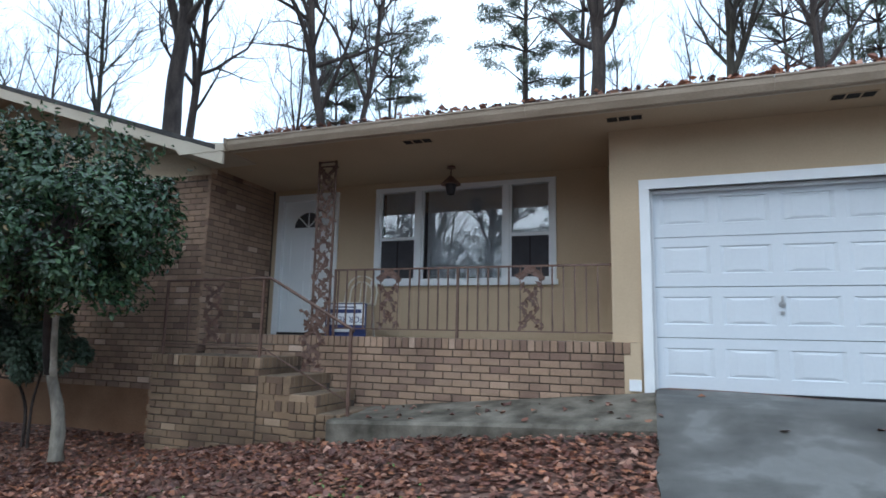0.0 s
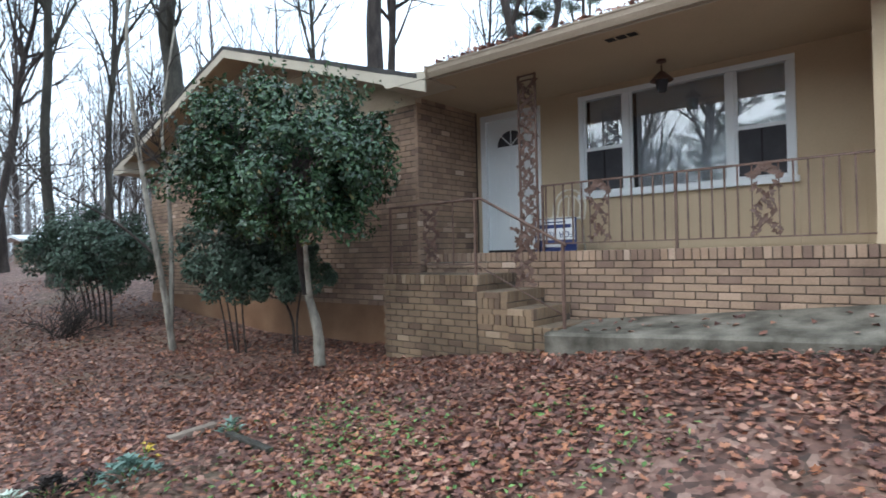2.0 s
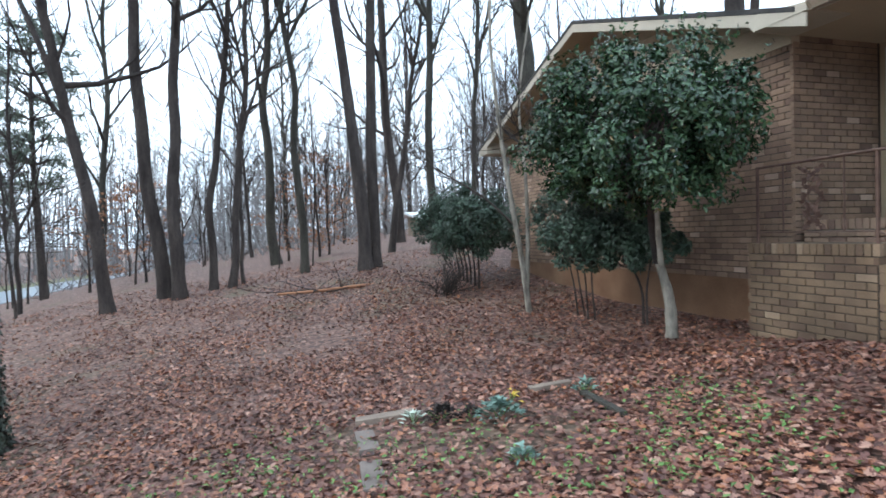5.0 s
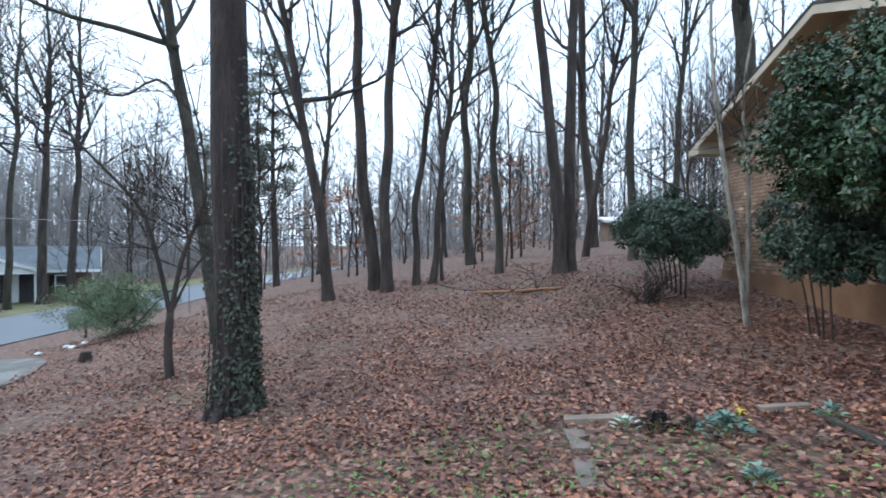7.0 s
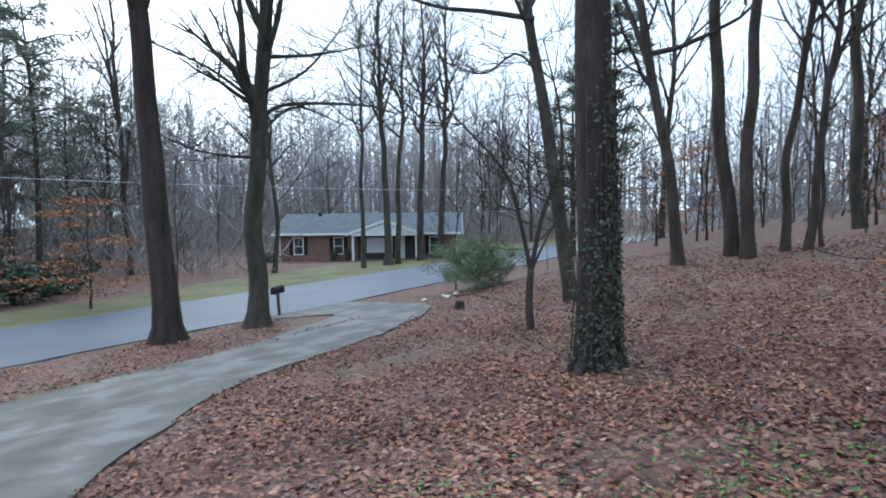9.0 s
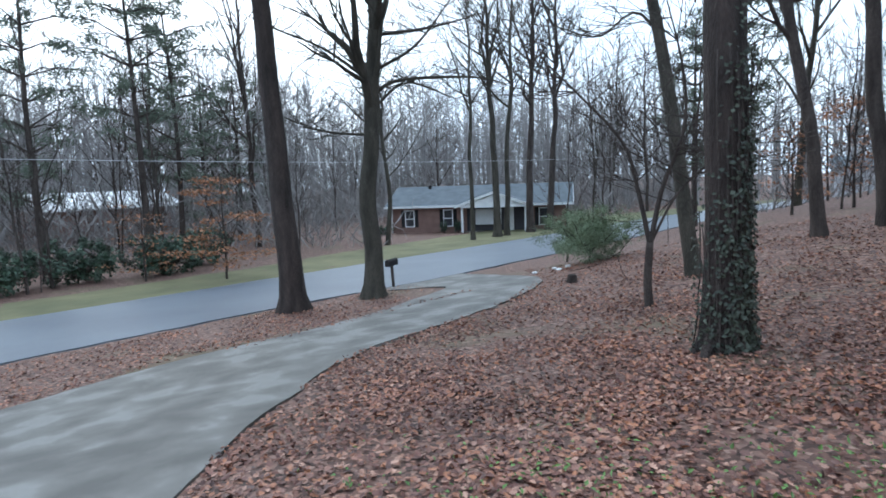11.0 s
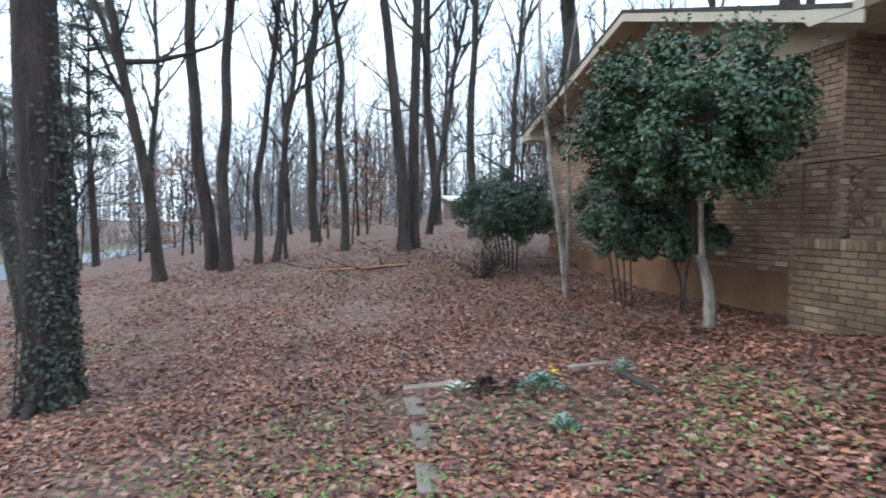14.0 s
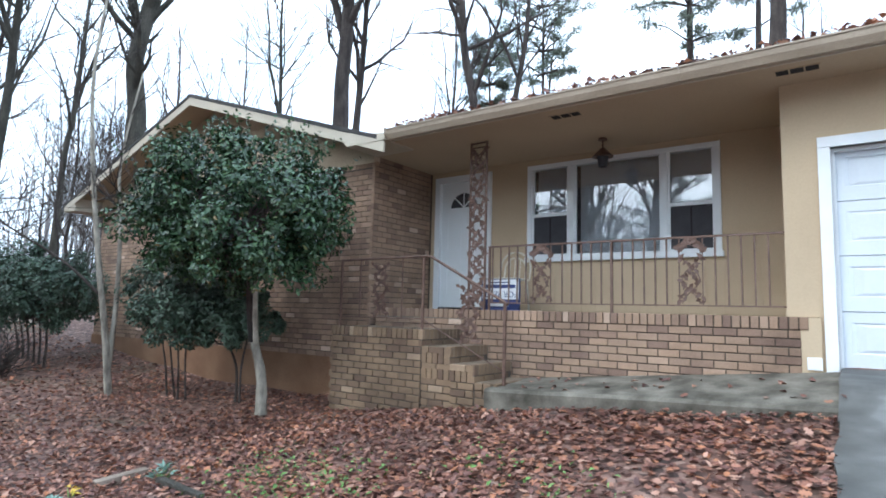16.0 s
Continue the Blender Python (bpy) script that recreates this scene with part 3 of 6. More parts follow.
for x in (-3.6, -0.4, 2.4, 4.9):
    part("strap", boxes((x, x + 0.025, 5.43, 5.57, 2.337, 2.341)), M_GUTTER, gutter)

# gable roof: two slopes, barge boards, boxed return
RX, RZ, K = -9.70, 3.80, 0.325
gable = bmesh.new()
ey = 4.95
er = 4.66
extrude(gable, [(RX - ey, RZ - ey * K), (RX, RZ), (RX + er, RZ - er * K), (RX + er, RZ - er * K - 0.06), (RX, RZ - 0.06), (RX - ey, RZ - ey * K - 0.06)], "y", 5.45, 15.4)
roof_gable = structure("roof_gable", gable, M_SHINGLE, "dark shingle gable roof", "roof")
for side in (-1, 1):
    b, ey = bmesh.new(), 4.95 if side < 0 else 4.78
    extrude(b, [(RX, RZ - 0.065), (RX + side * ey, RZ - ey * K - 0.065), (RX + side * ey, RZ - ey * K - 0.21), (RX, RZ - 0.21)], "y", 5.46, 5.49)
    structure("barge_board", b, M_CREAM, "cream painted barge board of the gable", "trim")
    b = bmesh.new()
    reach = ey - 0.02 if side < 0 else 4.05
    extrude(b, [(RX, RZ - 0.07), (RX + side * reach, RZ - reach * K - 0.07), (RX + side * reach, RZ - reach * K - 0.1), (RX, RZ - 0.1)], "y", 5.49, YB + 0.02)
    structure("rake_soffit", b, M_SOFFIT, "beige soffit under the rake", "trim")
b = bmesh.new()
extrude(b, [(-5.78, 2.42), (-5.6, 2.2), (-4.905, 2.2), (-4.905, 2.29)], "y", 5.452, YB)
structure("eave_return", b, M_CREAM, "cream boxed eave return", "trim")
b = bmesh.new()
extrude(b, [(-14.62, 2.0), (-14.62, 2.14), (-14.1, 2.3), (-14.1, 2.0)], "y", 5.47, YB)
structure("eave_return", b, M_CREAM, "cream boxed eave return", "trim")
structure("side_soffit", boxes((-14.62, -14.1, YB, 15.3, 2.0, 2.03)), M_SOFFIT, "soffit of the outer eave", "trim")

# soffit vents
for x, y in ((-2.53, 5.87), (-0.27, 5.82), (1.68, 5.84)):
    vent = thing("soffit_vent", "dark foundation-block vent in the soffit", "vent", "soffit vents")
    part("frame", boxes((x - 0.18, x + 0.18, y - 0.075, y - 0.065, ZC - 0.008, ZC), (x - 0.18, x + 0.18, y + 0.065, y + 0.075, ZC - 0.008, ZC), *[(x + d - 0.006, x + d + 0.006, y - 0.065, y + 0.065, ZC - 0.007, ZC) for d in (-0.174, -0.06, 0.06, 0.174)]), M_SOFFIT, vent)
    # black sheet paints the shade of the vent's hollow
    part("vent_shade_sheet", boxes((x - 0.168, x + 0.168, y - 0.065, y + 0.065, ZC - 0.003, ZC - 0.001)), M_DARK, vent)

# front door
door = thing("door_1", "white front door with a fanlight, closed", "door", kind="structure")
part("door_frame", boxes((-5.53, -5.43, YD - 0.03, YD + 0.1, 0.0, 2.04), (-4.56, -4.46, YD - 0.03, YD + 0.1, 0.0, 2.04), (-5.53, -4.46, YD - 0.032, YD + 0.1, 2.04, 2.14), bevel=0.004), M_TRIM, door)
leaf = boxes((-5.43, -4.56, YD + 0.03, YD + 0.075, 0.03, 2.04))
part("door_leaf", leaf, M_DOORW, door)
mould = bmesh.new()
for x0, x1, z0, z1 in ((-5.32, -5.04, 0.22, 0.8), (-4.95, -4.67, 0.22, 0.8), (-5.32, -5.04, 0.95, 1.5), (-4.95, -4.67, 0.95, 1.5)):
    for r in ((x0, x1, z0, z0 + 0.025), (x0, x1, z1 - 0.025, z1), (x0, x0 + 0.025, z0, z1), (x1 - 0.025, x1, z0, z1)):
        box(mould, r[0], r[1], YD + 0.022, YD + 0.032, r[2], r[3])
part("panel_moulding", mould, M_DOORW, door)
fan = bmesh.new()
ring = [(-4.995 + 0.25 * math.cos(a), 1.63 + 0.23 * math.sin(a)) for a in np.linspace(0, math.pi, 15)]
extrude(fan, ring, "y", YD + 0.024, YD + 0.034)
fanlight = part("fanlight", fan, M_SCREEN_DIM, door, "dark half-round fanlight")
bars = bmesh.new()
for a in (45, 90, 135):
    c, s = math.cos(radians(a)), math.sin(radians(a))
    extrude(bars, [(-4.995 - 0.009 * s, 1.63 + 0.009 * c), (-4.995 + 0.009 * s, 1.63 - 0.009 * c), (-4.995 + 0.25 * c + 0.009 * s, 1.63 + 0.23 * s - 0.009 * c), (-4.995 + 0.25 * c - 0.009 * s, 1.63 + 0.23 * s + 0.009 * c)], "y", YD + 0.018, YD + 0.023)
part("glazing_bar", bars, M_DOORW, fanlight)
part("threshold", boxes((-5.44, -4.55, YD - 0.02, YD + 0.09, 0.0, 0.035)), M_DARK, door)
knob = bmesh.new()
bmesh.ops.create_uvsphere(knob, u_segments=12, v_segments=8, radius=0.03, matrix=Matrix.Translation((-4.63, YD + 0.0, 0.95)))
bmesh.ops.create_uvsphere(knob, u_segments=12, v_segments=8, radius=0.024, matrix=Matrix.Translation((-4.63, YD + 0.012, 1.1)))
part("door_knob", knob, M_IRON, door, smooth=True)

# triple window
win = thing("window_1", "white triple window, double-hung sashes beside a fixed pane", "window", kind="structure")
W0, W1, Z0, Z1 = -3.84, -1.22, 0.71, 2.135
part("window_frame", boxes((W0, W0 + 0.07, YD - 0.025, YD + 0.1, Z0 + 0.07, Z1 - 0.065), (W1 - 0.07, W1, YD - 0.025, YD + 0.1, Z0 + 0.07, Z1 - 0.065), (W0, W1, YD - 0.028, YD + 0.1, Z1 - 0.065, Z1),
                           (-3.195, -3.11, YD - 0.022, YD + 0.1, Z0 + 0.07, Z1 - 0.065), (-1.925, -1.845, YD - 0.022, YD + 0.1, Z0 + 0.07, Z1 - 0.065), bevel=0.004), M_TRIM, win)
part("window_sill", boxes((W0 - 0.02, W1 + 0.02, YD - 0.06, YD + 0.1, Z0, Z0 + 0.07), bevel=0.006), M_TRIM, win)
for x0, x1, kindof in ((W0 + 0.07, -3.195, 1), (-3.11, -1.925, 0), (-1.845, W1 - 0.07, 1)):
    z0, z1, zm = Z0 + 0.07, Z1 - 0.065, 1.365
    if kindof:
        part("sash", boxes((x0, x0 + 0.03, YD + 0.0, YD + 0.04, z0, z1), (x1 - 0.03, x1, YD + 0.0, YD + 0.04, z0, z1), (x0 + 0.03, x1 - 0.03, YD + 0.001, YD + 0.04, zm, zm + 0.045), (x0 + 0.03, x1 - 0.03, YD + 0.001, YD + 0.04, z0, z0 + 0.04)), M_TRIM, win)
        p = part("pane", boxes((x0 + 0.03, x1 - 0.03, YD + 0.02, YD + 0.024, zm + 0.045, z1)), M_GLASS, win)
        p.visible_shadow = False
        part("screen", boxes((x0 + 0.03, x1 - 0.03, YD + 0.008, YD + 0.012, z0 + 0.04, zm)), M_SCREEN_DIM, win, "dark insect screen")
        part("muntin", boxes((x0 + 0.03, x1 - 0.03, YD + 0.03, YD + 0.034, zm - 0.16, zm - 0.14), ((x0 + x1) / 2 - 0.01, (x0 + x1) / 2 + 0.01, YD + 0.004, YD + 0.007, z0 + 0.04, zm)), M_DARK, win)
    else:
        part("sash", boxes((x0, x0 + 0.025, YD + 0.0, YD + 0.04, z0, z1), (x1 - 0.025, x1, YD + 0.0, YD + 0.04, z0, z1), (x0 + 0.025, x1 - 0.025, YD + 0.001, YD + 0.04, z0, z0 + 0.03)), M_TRIM, win)
        p = part("pane", boxes((x0 + 0.025, x1 - 0.025, YD + 0.02, YD + 0.024, z0 + 0.03, z1)), M_GLASS, win)
        p.visible_shadow = False
blinds = thing("window_blinds", "grey slatted blinds behind the picture window", "blinds")
for x0, x1 in ((-3.75, -3.2), (-3.08, -1.96), (-1.84, -1.31)):
    sl = bmesh.new()
    for i in range(52):
        z = Z0 + 0.1 + i * 0.0255
        extrude(sl, [(YD + 0.155, z), (YD + 0.158, z), (YD + 0.165, z + 0.0245), (YD + 0.162, z + 0.0245)], "x", x0, x1)
    part("blind_panel", sl, M_BLIND, blinds)
# added room box; its indoor dimness comes from near-black walls
room = structure("living_room", boxes((-4.4, -0.4, YD + 1.4, YD + 1.5, 0, 2.4), (-4.5, -4.4, YD + 0.16, YD + 1.5, 0, 2.4), (-0.4, -0.3, YD + 0.16, YD + 1.5, 0, 2.4), (-4.5, -0.3, YD + 0.16, YD + 1.5, -0.1, 0), (-4.5, -0.3, YD + 0.16, YD + 1.5, 2.4, 2.5)), M_SCREEN_DIM, "room behind the window, walls coloured dark for dimness", "room")

# garage door: four sections with raised panels
gar = thing("garage_door", "white sectional garage door with raised panels, closed", "garage door")
GX0, GX1, GZ0, GZ1 = -0.06, 2.21, -0.46, 1.56
part("casing", boxes((GX0 - 0.1, GX0, YG - 0.025, YG + 0.12, GZ0 - 0.03, GZ1), (GX1, GX1 + 0.1, YG - 0.025, YG + 0.12, GZ0 - 0.03, GZ1), (GX0 - 0.1, GX1 + 0.1, YG - 0.028, YG + 0.12, GZ1, GZ1 + 0.1), bevel=0.005), M_TRIM, gar)
part("stop", boxes((GX0, GX0 + 0.03, YG + 0.05, YG + 0.118, GZ0, GZ1 - 0.03), (GX1 - 0.03, GX1, YG + 0.05, YG + 0.118, GZ0, GZ1 - 0.03), (GX0, GX1, YG + 0.05, YG + 0.118, GZ1 - 0.03, GZ1)), M_TRIM, gar)
# added black sheet behind the door keeps its gaps dark
part("gap_shade_sheet", boxes((GX0 - 0.05, GX1 + 0.05, YG + 0.2, YG + 0.21, GZ0 - 0.05, GZ1 + 0.1)), M_DARK, gar)
sec = 0.507


def door_section(z):
    """One section: a flat skin with four fields, each inside a pressed V-groove."""
    bm, yf = bmesh.new(), YG + 0.125
    x0, x1, z1 = GX0 + 0.005, GX1 - 0.005, z + sec - 0.003
    box(bm, x0, x1, yf + 0.02, yf + 0.045, z, z1)
    lo, hi, pitch = z + 0.13, z + sec - 0.1, 0.548
    cuts = [(GX0 + 0.095 + c * pitch, GX0 + 0.095 + c * pitch + 0.46) for c in range(4)]

    def quad(u0, u1, w0, w1):
        bm.faces.new([bm.verts.new(p) for p in ((u0, yf, w0), (u1, yf, w0), (u1, yf, w1), (u0, yf, w1))])
    quad(x0, x1, z + 0.003, lo), quad(x0, x1, hi, z1 - 0.003)
    stiles = [x0] + [e for c in cuts for e in c] + [x1]
    for i in range(0, len(stiles), 2):
        quad(stiles[i], stiles[i + 1], lo, hi)
    for u0, u1 in cuts:
        rings = [[bm.verts.new((px, yf + d, pz)) for px, pz in ((u0 + 3 * e, lo + e), (u1 - 3 * e, lo + e), (u1 - 3 * e, hi - e), (u0 + 3 * e, hi - e))] for e, d in ((0, 0), (0.012, 0.012), (0.036, 0.001))]
        for r0, r1 in zip(rings, rings[1:]):
            for i in range(4):
                bm.faces.new((r0[i], r0[(i + 1) % 4], r1[(i + 1) % 4], r1[i]))
        bm.faces.new(rings[-1])
    for w, e in ((z, 0.003), (z1, -0.003)):
        bm.faces.new([bm.verts.new(p) for p in ((x0, yf + 0.02, w), (x1, yf + 0.02, w), (x1, yf, w + e), (x0, yf, w + e))])
    return bm


for n in range(4):
    part("door_section", door_section(GZ0 + 0.012 + n * sec), M_GARAGE, gar)
hd = bmesh.new()
bmesh.ops.create_cone(hd, cap_ends=True, segments=14, radius1=0.032, radius2=0.028, depth=0.02, matrix=Matrix.Translation((1.10, YG + 0.114, 0.39)) @ pose(0, 0, 0, 90))
box(hd, 1.088, 1.112, YG + 0.085, YG + 0.105, 0.38, 0.47, 0.006)
bmesh.ops.create_cone(hd, cap_ends=True, segments=12, radius1=0.02, radius2=0.018, depth=0.015, matrix=Matrix.Translation((1.10, YG + 0.116, 0.31)) @ pose(0, 0, 0, 90))
part("handle", hd, M_METAL, gar, "grey metal T-handle and lock")
part("bottom_seal", boxes((GX0, GX1, YG + 0.12, YG + 0.16, GZ0 - 0.03, GZ0 + 0.01)), M_DARK, gar)

# porch lantern under the ceiling
lan = thing("porch_lantern", "dark bronze hanging porch lantern, unlit", "lantern")
LX, LY = -2.49, 6.92
bm = bmesh.new()
bmesh.ops.create_cone(bm, cap_ends=True, segments=16, radius1=0.06, radius2=0.05, depth=0.025, matrix=Matrix.Translation((LX, LY, ZC - 0.013)))
part("canopy", bm, M_IRON, lan)
bm = bmesh.new()
bmesh.ops.create_cone(bm, cap_ends=True, segments=8, radius1=0.01, radius2=0.01, depth=0.12, matrix=Matrix.Translation((LX, LY, ZC - 0.08)))
part("stem", bm, M_IRON, lan)
bm = bmesh.new()
bmesh.ops.create_cone(bm, cap_ends=True, segments=12, radius1=0.135, radius2=0.03, depth=0.11, matrix=Matrix.Translation((LX, LY, ZC - 0.19)))
part("hood", bm, M_IRON, lan)
bm = bmesh.new()
bmesh.ops.create_cone(bm, cap_ends=True, segments=12, radius1=0.05, radius2=0.075, depth=0.13, matrix=Matrix.Translation((LX, LY, ZC - 0.31)))
# opaque dark colour gives the lantern glass its backlit silhouette
part("glass_shade", bm, M_SCREEN_DIM, lan, "glass shade coloured dark as a silhouette")

# landing and steps of brick, falling towards the walk
FY = 5.3
SURF = [(-5.56, -4.06, -0.25), (-4.06, -3.655, -0.43), (-3.655, -3.325, -0.605), (-3.325, -3.04, -0.785)]
steps = structure("steps", boxes(*[(a + 0.01, b - 0.012, FY + 0.012, YG - 0.06, -1.7, z - 0.115) for a, b, z in SURF]), M_MORTAR, "mossy tan brick landing and steps", "steps")
for n, (a, b, z) in enumerate(SURF):
    # a course on edge at the landing; on the steps a flat cap with a course on edge below it, running back to the landing
    left = -4.06 if n == 2 else a
    band = 0.115 if n == 0 else 0.08 if n == 3 else 0.195
    top = z - band
    rows_n = int((top + 1.62) / COURSE)
    clip = lambda u, h, base=top - rows_n * COURSE, under=n == 1: not (under and h + base > -0.86)
    brickwork(steps, (a, FY, top - rows_n * COURSE), "front", b - a, rows_n * COURSE, first=n, keep=clip)
    if n == 1:
        brickwork(steps, (a, FY + 0.004, -0.698), "front", b - a, COURSE)
    if n in (1, 2):
        brickwork(steps, (left, FY - 0.004, 0), "front", b - left, z - 0.195, rowlock=True)
    if n:
        brickwork(steps, (a, FY - 0.004, z - 0.08), "front", b - a, COURSE, first=n)
    else:
        brickwork(steps, (a, FY - 0.006, 0), "front", b - a, z - 0.115, rowlock=True)
    brickwork(steps, (b, FY, 0), "right", YG - FY - 0.06, z - 0.115, rowlock=True)
    part("tread", boxes((a, b - 0.002, FY + 0.05, YG - 0.06, z - 0.11, z - 0.006)), M_TREAD, steps)
    brickwork(steps, (b - 0.002, FY, z - 0.115 - COURSE), "right", YG - FY - 0.06, COURSE)
brickwork(steps, (-5.56, YG - 0.06, -1.45), "left", YG - FY - 0.06, 1.08)

# the walk from the steps to the driveway
def slab_top(x, y):
    f = (x + 3.12) / 3.07
    return -0.82 + 0.15 * f + (y - 5.16) * (0.04 + 0.165 * f)


def walk_slab():
    bm = bmesh.new()
    xs = np.linspace(-3.12, -0.05, 14)
    vs = []
    for x in xs:
        zt = slab_top(x, 5.16)
        dy = 0.02 * math.sin(x * 3)
        vs.append([bm.verts.new(p) for p in ((x, 5.2 + dy, -1.5), (x, 5.16 + dy, zt - 0.03), (x, 5.19 + dy, zt - 0.0), (x, 5.6 + dy, slab_top(x, 5.6)), (x, YG - 0.05, slab_top(x, YG - 0.05)), (x, YG - 0.05, -1.5))])
    for a, b in zip(vs, vs[1:]):
        for i in range(6):
            j = (i + 1) % 6
            bm.faces.new((a[i], a[j], b[j], b[i]))
    bm.faces.new(vs[0]), bm.faces.new(vs[-1][::-1])
    return bm


slab = walk_slab()
front_walk = structure("front_walk", slab, M_CONC_M, "mossy concrete walk between steps and driveway", "walkway")


def apron_slab():
    """A concrete lip that falls from the garage floor to the driveway and the end of the walk."""
    xs, ys = np.linspace(-0.05, 5.6, 30), np.linspace(5.0, YG + 0.13, 13)
    v, f, m = [], [], len(ys)
    for x in xs:
        for y in ys:
            t = float(sstep(5.05, 6.02, y))
            low = float(height(x, y)) + 0.03
            v.append((x, y, low + (-0.472 - low) * t if low < -0.472 else -0.472))
    for i in range(len(xs) - 1):
        for j in range(m - 1):
            f.append((i * m + j, (i + 1) * m + j, (i + 1) * m + j + 1, i * m + j + 1))
    k = len(v)
    rim = [i * m for i in range(len(xs))] + [(len(xs) - 1) * m + j for j in range(1, m)] + [i * m + m - 1 for i in range(len(xs) - 2, -1, -1)] + [j for j in range(m - 2, 0, -1)]
    v += [(v[i][0], v[i][1], -1.6) for i in rim]
    for i in range(len(rim)):
        j = (i + 1) % len(rim)
        f.append((rim[i], k + i, k + j, rim[j]))
    f.append([k + i for i in range(len(rim))][::-1])
    me = bpy.data.meshes.new("garage_apron")
    me.from_pydata(v, [], f)
    me.materials.append(M_DRIVE)
    return me


apron = structure("garage_apron", apron_slab(), None, "worn concrete apron sloping from the garage door", "apron")


# ---- trees ----
def limb(soup, rg, p, d, length, r, level, sides, droop=0.12, twigs=True):
    """A crooked limb with smaller ones on it."""
    n = 6 if level > 1 else 5 if level else 3
    pts, radii = [np.array(p, float)], [r]
    d = np.array(d, float)
    d /= np.linalg.norm(d)
    for i in range(1, n):
        d = d + np.array((rg.gauss(0, 0.16), rg.gauss(0, 0.16), rg.gauss(droop, 0.12)))
        d /= np.linalg.norm(d)
        pts.append(pts[-1] + d * length / (n - 1))
        radii.append(max(r * (1 - 0.78 * i / (n - 1)), 0.006))
    soup.tube(pts, radii, sides)
    if level <= 0:
        return
    for _ in range(5 if level > 1 else 7):
        i = rg.randint(1, n - 1)
        side = np.array((rg.gauss(0, 1), rg.gauss(0, 1), rg.gauss(0.25, 0.5)))
        way = (pts[i] - pts[i - 1]) / (length / (n - 1)) + 0.8 * side / (np.linalg.norm(side) + 1e-6)
        limb(soup, rg, pts[i], way, length * rg.uniform(0.35, 0.6), max(radii[i] * 0.6, 0.007), level - 1, 4 if level > 1 else 3, droop)


def tree(x, y, lean, r, tall, seed, bark, label, group="bare trees", limbs=11, first=0.38, level=2, reach=0.24, sink=0.15, name="bare_tree", flare=1.35, forks=None):
    rg = random.Random(seed)
    z0 = float(height(x, y))
    t = thing(name, label, "tree", group, pose(x, y, z0))
    n = 13
    path = []
    wx = wy = 0.0
    for i in range(n):
        f = i / (n - 1)
        if i:
            wx, wy = 0.8 * wx + rg.gauss(0, tall * 0.0045), 0.8 * wy + rg.gauss(0, tall * 0.0045)
        path.append(np.array((lean[0] * f * tall + wx, lean[1] * f * tall + wy, -sink + f * (tall + sink))))
    smooth = spline(path, 34)
    fr = np.linspace(0, 1, 34)
    radii = r * (1 - 0.8 * fr ** 1.1) * (1 + (flare - 1) * np.exp(-fr * tall / 0.35))
    s = Soup()
    s.tube(smooth, radii, 12 if r > 0.15 else 8)
    part("trunk", s, bark, t)
    s = Soup()
    if tall > 10:
        for k in range(forks if forks is not None else 1 if r < 0.2 else 2):
            i = int(33 * rg.uniform(max(first, 0.3), 0.62))
            a = rg.uniform(0, 6.28)
            limb(s, rg, smooth[i], (0.38 * math.cos(a), 0.38 * math.sin(a), 1.0), tall * (1 - i / 33) * 0.9, radii[i] * 0.72, 2, 7, 0.1)
    for k in range(limbs):
        f = first + (0.97 - first) * (k + rg.random()) / limbs
        i = min(int(f * 33), 32)
        a = k * 2.4 + rg.uniform(-0.5, 0.5)
        up = rg.uniform(0.25, 2.0)
        limb(s, rg, smooth[i], (math.cos(a), math.sin(a), up), tall * reach * (1.25 - 0.75 * f) * rg.uniform(0.7, 1.25), max(radii[i] * rg.uniform(0.3, 0.75), 0.012), level, 5)
    part("crown", s, bark, t)
    return t


